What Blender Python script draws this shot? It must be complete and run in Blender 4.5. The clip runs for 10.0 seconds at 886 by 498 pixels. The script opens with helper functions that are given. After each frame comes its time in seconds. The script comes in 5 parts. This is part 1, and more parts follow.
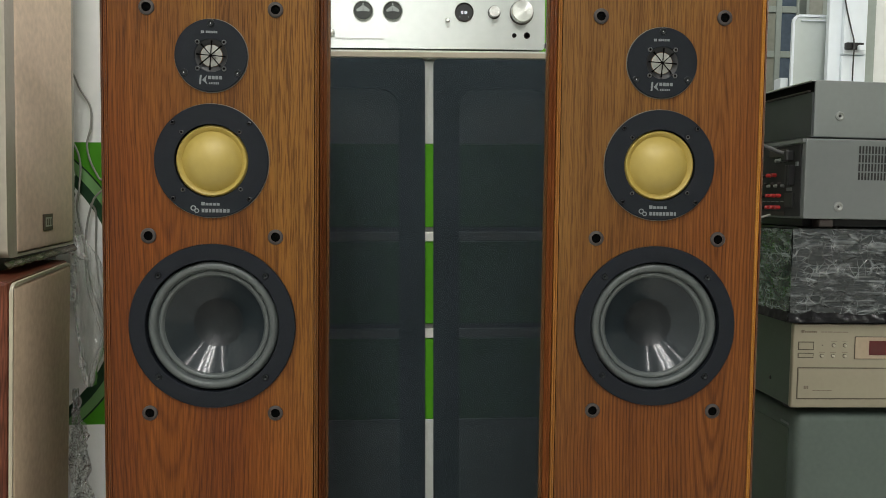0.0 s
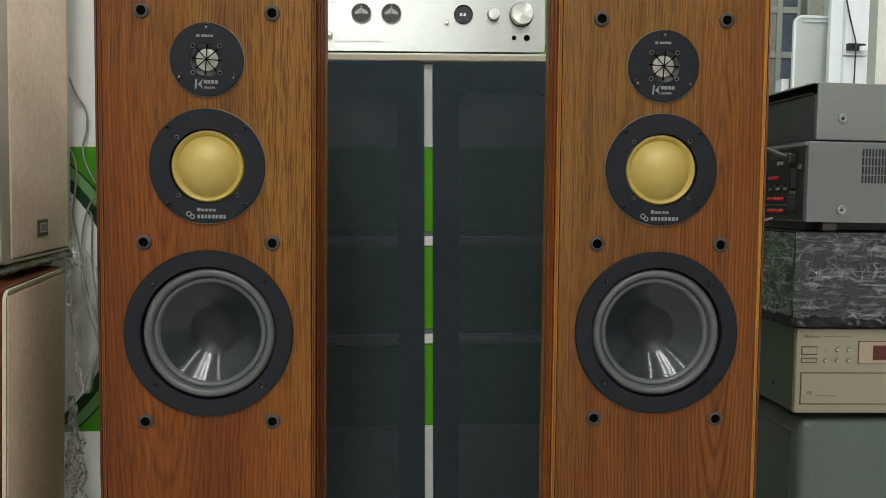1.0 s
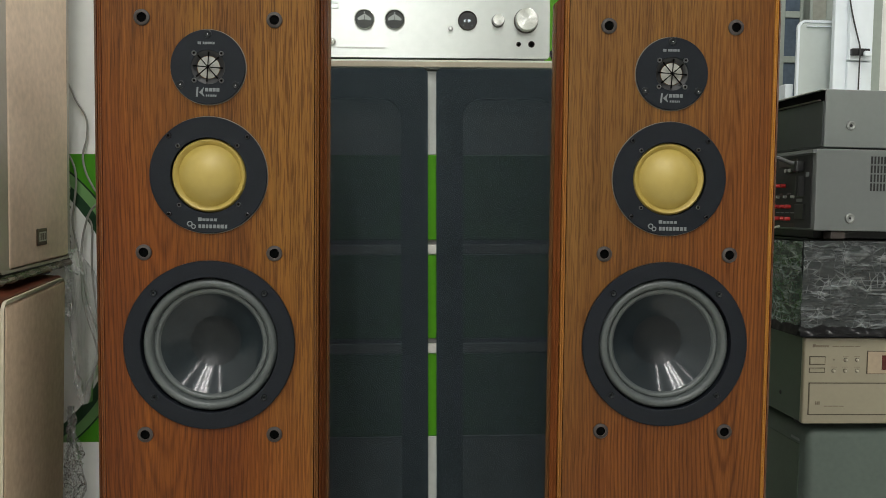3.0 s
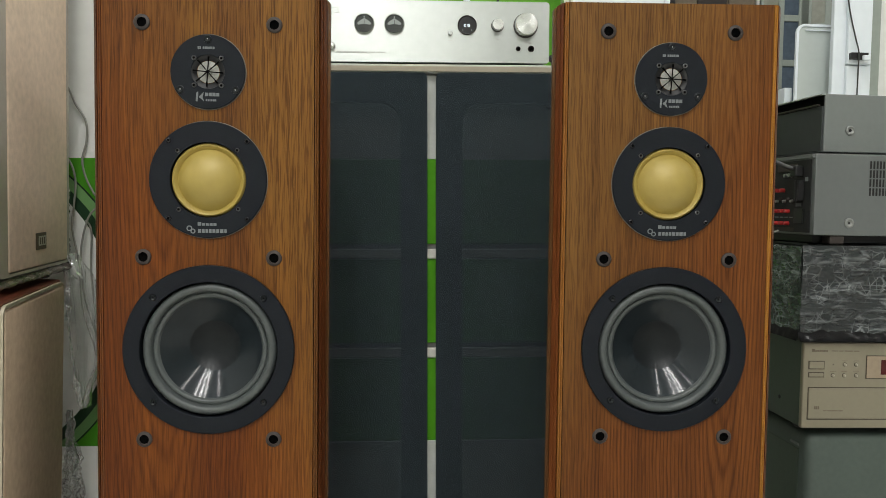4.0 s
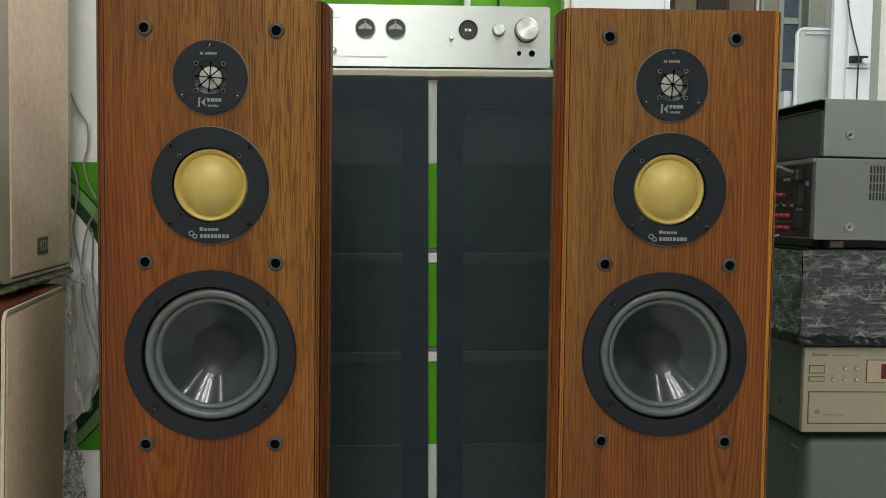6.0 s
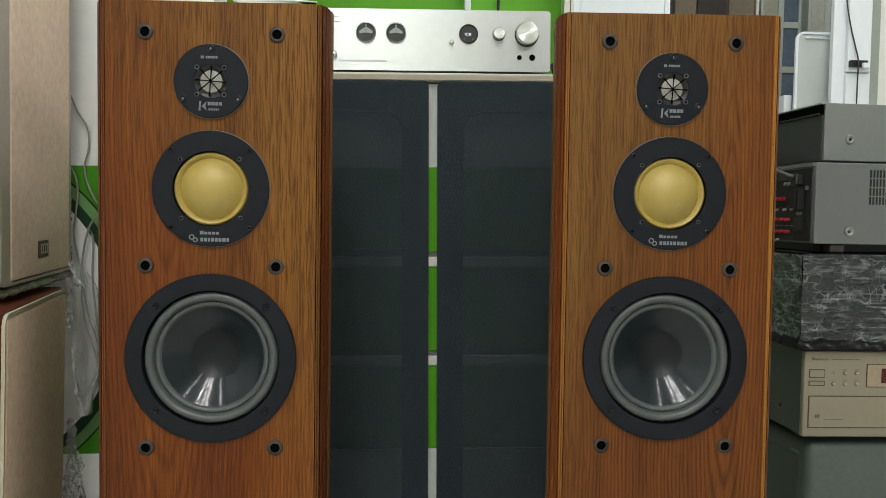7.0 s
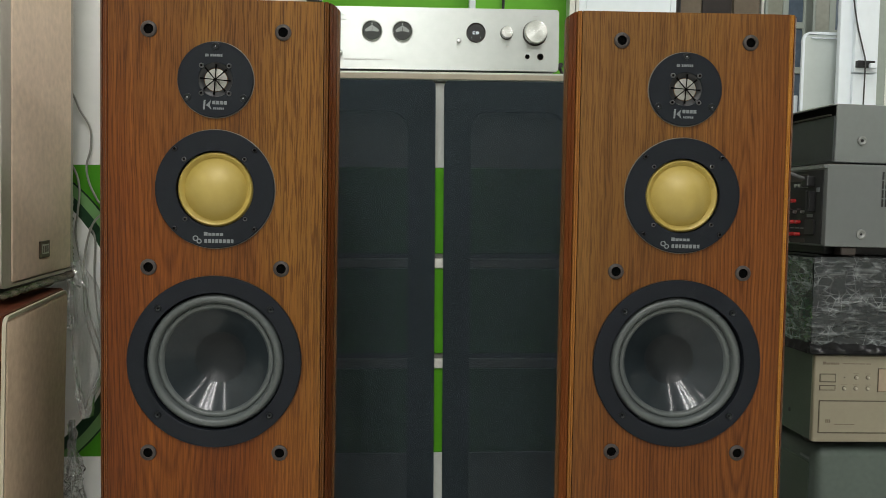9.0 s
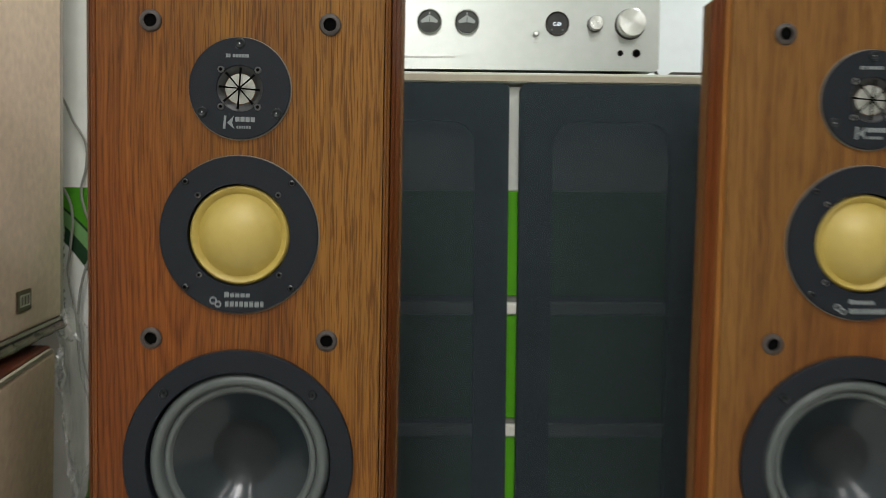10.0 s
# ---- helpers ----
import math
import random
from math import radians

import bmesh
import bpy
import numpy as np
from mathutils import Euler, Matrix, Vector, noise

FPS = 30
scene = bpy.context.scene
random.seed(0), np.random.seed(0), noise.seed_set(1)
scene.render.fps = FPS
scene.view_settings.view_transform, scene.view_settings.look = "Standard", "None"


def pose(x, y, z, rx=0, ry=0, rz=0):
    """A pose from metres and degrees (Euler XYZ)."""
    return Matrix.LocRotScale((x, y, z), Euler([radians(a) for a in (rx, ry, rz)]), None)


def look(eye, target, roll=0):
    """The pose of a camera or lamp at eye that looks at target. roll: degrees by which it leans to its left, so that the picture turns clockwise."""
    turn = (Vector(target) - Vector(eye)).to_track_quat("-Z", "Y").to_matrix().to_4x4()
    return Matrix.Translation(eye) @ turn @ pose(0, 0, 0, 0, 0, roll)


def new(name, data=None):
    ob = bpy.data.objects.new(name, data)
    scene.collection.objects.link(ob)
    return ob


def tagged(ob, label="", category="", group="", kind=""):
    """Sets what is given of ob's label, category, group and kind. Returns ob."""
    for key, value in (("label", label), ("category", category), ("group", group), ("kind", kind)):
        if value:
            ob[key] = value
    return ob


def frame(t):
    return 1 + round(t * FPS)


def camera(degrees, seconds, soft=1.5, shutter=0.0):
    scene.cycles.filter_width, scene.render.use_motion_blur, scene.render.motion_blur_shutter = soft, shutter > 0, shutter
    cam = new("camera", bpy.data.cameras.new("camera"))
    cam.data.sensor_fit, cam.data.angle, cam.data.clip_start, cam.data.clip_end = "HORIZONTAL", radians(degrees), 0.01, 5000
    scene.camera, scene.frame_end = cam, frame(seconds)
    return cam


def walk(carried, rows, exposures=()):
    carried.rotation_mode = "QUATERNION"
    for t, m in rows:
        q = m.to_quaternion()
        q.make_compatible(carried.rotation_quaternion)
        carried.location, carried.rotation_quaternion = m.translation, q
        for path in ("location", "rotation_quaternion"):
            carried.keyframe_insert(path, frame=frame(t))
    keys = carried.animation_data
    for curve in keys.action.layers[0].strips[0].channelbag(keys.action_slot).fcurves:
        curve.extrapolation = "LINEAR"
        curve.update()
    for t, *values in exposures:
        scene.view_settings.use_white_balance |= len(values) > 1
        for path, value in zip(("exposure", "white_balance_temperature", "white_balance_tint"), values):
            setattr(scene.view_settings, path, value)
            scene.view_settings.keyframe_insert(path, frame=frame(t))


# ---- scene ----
cam = camera(58.0, 10.0, soft=0.8, shutter=0.4)
PATH = [
    (0, (-0.027, -0.074, 0.711), (0.078, 1.92, 0.597), 1.0),
    (0.5, (-0.027, -0.065, 0.714), (0.077, 1.929, 0.601), 0.9),
    (1, (-0.024, -0.06, 0.717), (0.079, 1.934, 0.605), 0.9),
    (1.5, (-0.026, -0.053, 0.719), (0.074, 1.942, 0.61), 0.9),
    (2, (-0.029, -0.046, 0.719), (0.077, 1.949, 0.612), 0.9),
    (2.5, (-0.028, -0.043, 0.722), (0.072, 1.951, 0.616), 0.9),
    (4, (-0.029, -0.043, 0.728), (0.074, 1.952, 0.631), 1.0),
    (4.5, (-0.029, -0.043, 0.729), (0.074, 1.952, 0.633), 1.0),
    (5, (-0.03, -0.043, 0.729), (0.071, 1.952, 0.633), 1.0),
    (5.5, (-0.031, -0.044, 0.732), (0.072, 1.951, 0.636), 1.0),
    (7, (-0.032, -0.045, 0.733), (0.072, 1.951, 0.649), 1.1),
    (7.5, (-0.031, -0.044, 0.734), (0.071, 1.952, 0.649), 1.2),
    (8, (-0.034, -0.042, 0.735), (0.068, 1.954, 0.653), 1.2),
    (8.5, (-0.033, -0.041, 0.733), (0.071, 1.955, 0.647), 1.2),
    (9, (-0.04, -0.026, 0.736), (0.061, 1.969, 0.65), 1.3),
    (9.2, (-0.045, -0.01, 0.74), (0.046, 1.986, 0.657), 1.3),
    (9.5, (-0.064, 0.044, 0.754), (0.029, 2.039, 0.66), 1.3),
    (9.7, (-0.076, 0.105, 0.765), (-0.004, 2.101, 0.669), 1.4),
    (9.8, (-0.084, 0.145, 0.773), (-0.034, 2.141, 0.674), 1.2),
    (10, (-0.106, 0.238, 0.794), (-0.05, 2.234, 0.685), 1.4),
]
walk(cam, [(t, look(eye, target, roll)) for t, eye, target, roll in PATH], [(0, 0.04), (2.5, 0.01), (4.5, -0.03), (9.0, -0.03), (10, 0.05)])

# ---- world, lamps, exposure ----
world = bpy.data.worlds.new("world")
scene.world = world
world.use_nodes = True
world.node_tree.nodes["Background"].inputs[0].default_value = (0.55, 0.62, 0.75, 1)
world.node_tree.nodes["Background"].inputs[1].default_value = 0.4

# The y -1.0 row follows the cone reflections; the others are added fill.
# The y -2.45 row is made up to put bright bands on the amplifier.
TUBES = [(-1.54, -1.0, 10.0), (-0.54, -1.0, 18.6), (-0.27, -1.0, 18.6), (0.10, -1.0, 18.6), (1.19, -1.0, 11.0), (-0.75, -2.45, 11.0), (-0.3, -2.45, 12.0), (0.90, -2.45, 8.0), (3.1, 0.9, 22.0), (1.25, 1.95, 25.0), (2.6, 4.6, 26.0)]
TUBE_Z = 3.22


def lamp_tube(x, y, watts):
    light = bpy.data.lights.new("tube_light", "AREA")
    light.shape, light.size, light.size_y, light.energy = "RECTANGLE", 0.035, 1.5, watts
    light.color = (1.0, 0.995, 0.965)
    ob = new("tube_light", light)
    ob.matrix_world = pose(x, y, TUBE_Z - 0.055)
    return ob


# ---- materials ----
def mat(name, color=(0.5, 0.5, 0.5), rough=0.5, metal=0.0, vary=0.12, scale=8.0, bump=0.0, bump_scale=150.0, spec=0.5, coat=0.0, coat_rough=0.03):
    """A principled material with colour variation at two scales and fine relief."""
    m = bpy.data.materials.new(name)
    m.use_nodes = True
    nt = m.node_tree
    b = nt.nodes["Principled BSDF"]
    b.inputs["Roughness"].default_value = rough
    b.inputs["Metallic"].default_value = metal
    b.inputs["Specular IOR Level"].default_value = spec
    b.inputs["Coat Weight"].default_value, b.inputs["Coat Roughness"].default_value = coat, coat_rough
    tc = nt.nodes.new("ShaderNodeTexCoord")
    n1, n2 = nt.nodes.new("ShaderNodeTexNoise"), nt.nodes.new("ShaderNodeTexNoise")
    n1.inputs["Scale"].default_value, n2.inputs["Scale"].default_value = scale, scale * 14
    n1.inputs["Detail"].default_value = n2.inputs["Detail"].default_value = 4
    add = nt.nodes.new("ShaderNodeMath")
    add.operation = "ADD"
    mul = nt.nodes.new("ShaderNodeMapRange")
    mul.inputs["From Min"].default_value, mul.inputs["From Max"].default_value = 0.6, 1.4
    mul.inputs["To Min"].default_value, mul.inputs["To Max"].default_value = 1 - vary, 1 + vary
    mix = nt.nodes.new("ShaderNodeVectorMath")
    mix.operation = "MULTIPLY"
    mix.inputs[0].default_value = color
    for n in (n1, n2):
        nt.links.new(tc.outputs["Object"], n.inputs["Vector"])
    nt.links.new(n1.outputs[0], add.inputs[0])
    nt.links.new(n2.outputs[0], add.inputs[1])
    nt.links.new(add.outputs[0], mul.inputs["Value"])
    nt.links.new(mul.outputs[0], mix.inputs[1])
    nt.links.new(mix.outputs[0], b.inputs["Base Color"])
    if bump:
        n3, bp = nt.nodes.new("ShaderNodeTexNoise"), nt.nodes.new("ShaderNodeBump")
        n3.inputs["Scale"].default_value, n3.inputs["Detail"].default_value = bump_scale, 5
        bp.inputs["Strength"].default_value, bp.inputs["Distance"].default_value = bump, 0.002
        nt.links.new(tc.outputs["Object"], n3.inputs["Vector"])
        nt.links.new(n3.outputs[0], bp.inputs["Height"])
        nt.links.new(bp.outputs[0], b.inputs["Normal"])
    return m


def wood(name, dark, mid, light, rough=0.42, figure=1.0, heart=(0.0, -0.25), turn=0.0, warm=(1.0, 1.0, 1.0), pore=1.0):
    """Veneer with upright grain: broad bands, arched figure round the heart (x, z), fine streaks and short dark pores.
    turn: how far the colour drifts towards warm across the board, to the left (-) or right (+)."""
    m = bpy.data.materials.new(name)
    m.use_nodes = True
    nt = m.node_tree
    L = nt.links.new
    b = nt.nodes["Principled BSDF"]
    tc = nt.nodes.new("ShaderNodeTexCoord")
    bend, soft_bend, sway = nt.nodes.new("ShaderNodeTexNoise"), nt.nodes.new("ShaderNodeVectorMath"), nt.nodes.new("ShaderNodeVectorMath")
    bend.inputs["Scale"].default_value, bend.inputs["Detail"].default_value = 9.0, 2
    soft_bend.operation, sway.operation = "MULTIPLY", "ADD"
    soft_bend.inputs[1].default_value = (0.006, 0.0, 0.0)
    L(tc.outputs["Object"], bend.inputs["Vector"])
    L(bend.outputs["Color"], soft_bend.inputs[0])
    L(tc.outputs["Object"], sway.inputs[0])
    L(soft_bend.outputs[0], sway.inputs[1])
    place = sway.outputs[0]

    def noise_at(sx, sz, detail=3, rough_=0.5, distort=0.0):
        mp, n = nt.nodes.new("ShaderNodeMapping"), nt.nodes.new("ShaderNodeTexNoise")
        mp.inputs["Location"].default_value = (heart[0] * 40 + 3, 1.7, heart[1] * 11)
        mp.inputs["Scale"].default_value = (sx, sx, sz)
        n.inputs["Scale"].default_value, n.inputs["Detail"].default_value = 1.0, detail
        n.inputs["Roughness"].default_value, n.inputs["Distortion"].default_value = rough_, distort
        L(place, mp.inputs["Vector"])
        L(mp.outputs[0], n.inputs["Vector"])
        return n.outputs[0]

    def ramp(value, stops):
        r = nt.nodes.new("ShaderNodeValToRGB")
        while len(r.color_ramp.elements) < len(stops):
            r.color_ramp.elements.new(0.5)
        for e, (q, c) in zip(r.color_ramp.elements, stops):
            e.position, e.color = q, (*c, 1)
        L(value, r.inputs[0])
        return r.outputs[0]

    def multiply(a, c, fac):
        mx = nt.nodes.new("ShaderNodeMix")
        mx.data_type, mx.blend_type = "RGBA", "MULTIPLY"
        mx.inputs[0].default_value = fac
        L(a, mx.inputs[6])
        L(c, mx.inputs[7])
        return mx.outputs[2]

    col = ramp(noise_at(12, 0.9, 3, 0.5, 0.3), [(0.34, dark), (0.5, mid), (0.66, light)])
    wave, wmap = nt.nodes.new("ShaderNodeTexWave"), nt.nodes.new("ShaderNodeMapping")
    wmap.inputs["Location"].default_value = (-heart[0] * 30, 0, -heart[1] * 2.2)
    wmap.inputs["Scale"].default_value = (30, 0, 2.2)
    wave.wave_type, wave.rings_direction = "RINGS", "Y"
    wave.inputs["Scale"].default_value, wave.inputs["Distortion"].default_value = 2.2, 3.4
    wave.inputs["Detail"].default_value, wave.inputs["Detail Scale"].default_value = 3.0, 0.9
    L(place, wmap.inputs["Vector"])
    L(wmap.outputs[0], wave.inputs["Vector"])
    fig = ramp(wave.outputs[1], [(0.0, (0.56, 0.46, 0.40)), (0.30, (0.86, 0.80, 0.76)), (0.55, (1, 1, 1)), (1.0, (1.06, 1.06, 1.05))])
    stripe = ramp(noise_at(110, 1.6, 2, 0.5), [(0.35, (0.82, 0.77, 0.72)), (0.5, (1, 1, 1)), (0.65, (1.08, 1.07, 1.05))])
    fine = ramp(noise_at(900, 45, 2, 0.5), [(0.3, (0.86, 0.84, 0.82)), (0.5, (1, 1, 1)), (0.7, (1.08, 1.08, 1.07))])
    lines = ramp(noise_at(330, 5.0, 3, 0.6, 0.25), [(0.32, (0.62, 0.53, 0.46)), (0.44, (0.88, 0.85, 0.82)), (0.54, (1.02, 1.02, 1.01)), (0.68, (1.16, 1.15, 1.12))])
    clump = noise_at(34, 1.6, 2)
    near = nt.nodes.new("ShaderNodeMath")
    near.operation = "MULTIPLY_ADD"
    near.inputs[1].default_value = -0.09
    L(clump, near.inputs[0])
    L(noise_at(720, 23, 2, 0.5, 0.15), near.inputs[2])
    pores = ramp(near.outputs[0], [(0.30, (0.34, 0.23, 0.15)), (0.39, (0.56, 0.45, 0.36)), (0.445, (1, 1, 1)), (0.60, (1.08, 1.07, 1.05))])
    col = multiply(multiply(multiply(col, stripe, 0.7), fine, 0.7), lines, 0.45)
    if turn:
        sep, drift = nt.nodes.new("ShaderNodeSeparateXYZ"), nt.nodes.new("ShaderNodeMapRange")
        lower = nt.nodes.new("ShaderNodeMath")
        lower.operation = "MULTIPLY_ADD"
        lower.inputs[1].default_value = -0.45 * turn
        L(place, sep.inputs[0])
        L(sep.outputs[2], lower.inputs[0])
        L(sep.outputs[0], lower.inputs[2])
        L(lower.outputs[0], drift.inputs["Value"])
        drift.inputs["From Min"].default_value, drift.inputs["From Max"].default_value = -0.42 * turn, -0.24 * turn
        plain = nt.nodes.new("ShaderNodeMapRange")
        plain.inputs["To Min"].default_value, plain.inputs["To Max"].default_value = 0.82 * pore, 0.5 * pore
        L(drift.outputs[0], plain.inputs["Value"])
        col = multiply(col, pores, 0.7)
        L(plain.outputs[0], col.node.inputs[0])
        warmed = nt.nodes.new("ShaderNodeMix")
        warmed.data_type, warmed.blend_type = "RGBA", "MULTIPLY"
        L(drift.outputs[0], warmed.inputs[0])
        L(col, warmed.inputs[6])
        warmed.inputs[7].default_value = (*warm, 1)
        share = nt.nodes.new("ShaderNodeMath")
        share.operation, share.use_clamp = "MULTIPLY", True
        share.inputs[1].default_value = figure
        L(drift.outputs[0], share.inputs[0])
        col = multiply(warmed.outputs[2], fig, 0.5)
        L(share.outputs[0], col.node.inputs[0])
    else:
        col = multiply(multiply(col, pores, 0.75 * pore), fig, 0.5 * figure)
    L(col, b.inputs["Base Color"])
    b.inputs["Roughness"].default_value = rough
    b.inputs["Specular IOR Level"].default_value = 0.2
    bp = nt.nodes.new("ShaderNodeBump")
    bp.inputs["Strength"].default_value, bp.inputs["Distance"].default_value = 0.35, 0.0006
    L(near.outputs[0], bp.inputs["Height"])
    L(bp.outputs[0], b.inputs["Normal"])
    return m


def cloth(name, color, clear, weave=900.0):
    """Stretched speaker cloth that lets a little of what is behind show through."""
    m = mat(name, color, 0.9, 0, 0.1, 6, 0.3, weave, 0.25)
    nt = m.node_tree
    out, b = nt.nodes["Material Output"], nt.nodes["Principled BSDF"]
    tr, mx = nt.nodes.new("ShaderNodeBsdfTransparent"), nt.nodes.new("ShaderNodeMixShader")
    mx.inputs[0].default_value = clear
    nt.links.new(b.outputs[0], mx.inputs[1])
    nt.links.new(tr.outputs[0], mx.inputs[2])
    nt.links.new(mx.outputs[0], out.inputs["Surface"])
    return m


def film_plastic(name, tint, body, rough=0.12, gloss=0.3, folds=(26, 26, 26)):
    """Thin clear wrapping film: mostly see-through, with a glossy and a faint milky share."""
    m = bpy.data.materials.new(name)
    m.use_nodes = True
    nt = m.node_tree
    L = nt.links.new
    out = nt.nodes["Material Output"]
    nt.nodes.remove(nt.nodes["Principled BSDF"])
    tr, gl, df = nt.nodes.new("ShaderNodeBsdfTransparent"), nt.nodes.new("ShaderNodeBsdfGlossy"), nt.nodes.new("ShaderNodeBsdfDiffuse")
    tr.inputs[0].default_value = (*tint, 1)
    gl.inputs["Roughness"].default_value = rough
    df.inputs[0].default_value = (0.8, 0.82, 0.8, 1)
    tc, n, bp = nt.nodes.new("ShaderNodeTexCoord"), nt.nodes.new("ShaderNodeTexNoise"), nt.nodes.new("ShaderNodeBump")
    n.inputs["Scale"].default_value, n.inputs["Detail"].default_value, n.inputs["Distortion"].default_value = 1, 5, 1.2
    fold = nt.nodes.new("ShaderNodeMapping")
    fold.inputs["Scale"].default_value = folds
    bp.inputs["Strength"].default_value, bp.inputs["Distance"].default_value = 0.8, 0.01
    L(tc.outputs["Object"], fold.inputs[0])
    L(fold.outputs[0], n.inputs["Vector"])
    L(n.outputs[0], bp.inputs["Height"])
    L(bp.outputs[0], gl.inputs["Normal"])
    m1, m2 = nt.nodes.new("ShaderNodeMixShader"), nt.nodes.new("ShaderNodeMixShader")
    m1.inputs[0].default_value = body
    fr = nt.nodes.new("ShaderNodeFresnel")
    fr.inputs[0].default_value = 1.5
    L(bp.outputs[0], fr.inputs["Normal"])
    sc = nt.nodes.new("ShaderNodeMath")
    sc.operation, sc.use_clamp = "MULTIPLY_ADD", True
    sc.inputs[1].default_value, sc.inputs[2].default_value = 1.0, gloss * 0.3
    L(fr.outputs[0], sc.inputs[0])
    L(tr.outputs[0], m1.inputs[1])
    L(df.outputs[0], m1.inputs[2])
    L(sc.outputs[0], m2.inputs[0])
    L(m1.outputs[0], m2.inputs[1])
    L(gl.outputs[0], m2.inputs[2])
    L(m2.outputs[0], out.inputs["Surface"])
    return m


def wrap(name, color):
    """Stretched film over something dark: glossy, with level stretch lines, cloudy patches and thin bright folds."""
    m = mat(name, color, 0.13, 0, 0.3, 14, 0, 100, 0.55)
    nt = m.node_tree
    L = nt.links.new
    b, tc = nt.nodes["Principled BSDF"], nt.nodes.new("ShaderNodeTexCoord")

    def noise_at(scale, turn=0.0, distort=0.0, detail=2):
        mp, n = nt.nodes.new("ShaderNodeMapping"), nt.nodes.new("ShaderNodeTexNoise")
        mp.inputs["Rotation"].default_value = (radians(turn), radians(turn), 0)
        mp.inputs["Scale"].default_value = scale
        n.inputs["Scale"].default_value, n.inputs["Detail"].default_value, n.inputs["Distortion"].default_value = 1.0, detail, distort
        L(tc.outputs["Object"], mp.inputs[0])
        L(mp.outputs[0], n.inputs["Vector"])
        return n.outputs[0]

    def calc(op, a, c):
        n = nt.nodes.new("ShaderNodeMath")
        n.operation = op
        for i, v in enumerate((a, c)):
            if isinstance(v, (int, float)):
                n.inputs[i].default_value = v
            else:
                L(v, n.inputs[i])
        return n.outputs[0]

    def between(value, a, c, to0=0.0, to1=1.0):
        n = nt.nodes.new("ShaderNodeMapRange")
        for k, v in zip(("From Min", "From Max", "To Min", "To Max"), (a, c, to0, to1)):
            n.inputs[k].default_value = v
        L(value, n.inputs["Value"])
        return n.outputs[0]

    def crease(scale, turn, width):
        """Straight thin folds that meet in corners."""
        mp, v = nt.nodes.new("ShaderNodeMapping"), nt.nodes.new("ShaderNodeTexVoronoi")
        v.feature = "DISTANCE_TO_EDGE"
        mp.inputs["Rotation"].default_value = (radians(turn), radians(turn), 0)
        mp.inputs["Scale"].default_value = scale
        v.inputs["Scale"].default_value = 1.0
        L(tc.outputs["Object"], mp.inputs[0])
        L(mp.outputs[0], v.inputs["Vector"])
        return between(v.outputs["Distance"], 0.0, width, 1.0, 0.0)

    ridges = calc("MAXIMUM", crease((24, 24, 75), 6, 0.075), crease((60, 60, 34), -24, 0.06))
    patches = between(noise_at((30, 30, 70), 4, 0.5, 4), 0.47, 0.60)
    ridges = calc("MULTIPLY", ridges, between(noise_at((18, 18, 26)), 0.47, 0.62))
    stretch = between(noise_at((9, 9, 230), 3, 0.5, 3), 0.36, 0.64)
    normal = None
    for height, strength, deep in ((stretch, 0.5, 0.0016), (patches, 0.8, 0.0045), (ridges, 0.8, 0.0025)):
        bp = nt.nodes.new("ShaderNodeBump")
        bp.inputs["Strength"].default_value, bp.inputs["Distance"].default_value = strength, deep
        L(height, bp.inputs["Height"])
        if normal:
            L(normal, bp.inputs["Normal"])
        normal = bp.outputs[0]
    L(normal, b.inputs["Normal"])
    # stretched and folded film turns milky; the same mask paints its highlights into the colour
    milky_glint = calc("ADD", calc("MULTIPLY", ridges, 0.28), calc("MULTIPLY", patches, calc("MULTIPLY", stretch, 0.22)))
    mx = nt.nodes.new("ShaderNodeMix")
    mx.data_type = "RGBA"
    L(milky_glint, mx.inputs[0])
    L(b.inputs["Base Color"].links[0].from_socket, mx.inputs[6])
    mx.inputs[7].default_value = (0.62, 0.67, 0.69, 1)
    L(mx.outputs[2], b.inputs["Base Color"])
    return m


def brushed(name, color, rough, along, strength, axis, stretch, turn=0.0):
    """Brushed metal with its fine lines along one direction."""
    m = mat(name, color, rough, 1.0, 0.05, 5)
    nt = m.node_tree
    b = nt.nodes["Principled BSDF"]
    tc, mp = nt.nodes.new("ShaderNodeTexCoord"), nt.nodes.new("ShaderNodeMapping")
    n, bp = nt.nodes.new("ShaderNodeTexNoise"), nt.nodes.new("ShaderNodeBump")
    mp.inputs["Scale"].default_value = along
    n.inputs["Scale"].default_value, n.inputs["Detail"].default_value = 3, 3
    bp.inputs["Strength"].default_value, bp.inputs["Distance"].default_value = strength, 0.001
    nt.links.new(tc.outputs["Object"], mp.inputs[0])
    nt.links.new(mp.outputs[0], n.inputs["Vector"])
    nt.links.new(n.outputs[0], bp.inputs["Height"])
    nt.links.new(bp.outputs[0], b.inputs["Normal"])
    tg = nt.nodes.new("ShaderNodeTangent")
    tg.direction_type, tg.axis = "RADIAL", axis
    nt.links.new(tg.outputs[0], b.inputs["Tangent"])
    b.inputs["Anisotropic"].default_value = stretch
    b.inputs["Anisotropic Rotation"].default_value = turn
    return m


def glow(name, color, strength):
    m = bpy.data.materials.new(name)
    m.use_nodes = True
    b = m.node_tree.nodes["Principled BSDF"]
    b.inputs["Base Color"].default_value = (*color, 1)
    b.inputs["Emission Color"].default_value = (*color, 1)
    b.inputs["Emission Strength"].default_value = strength
    return m


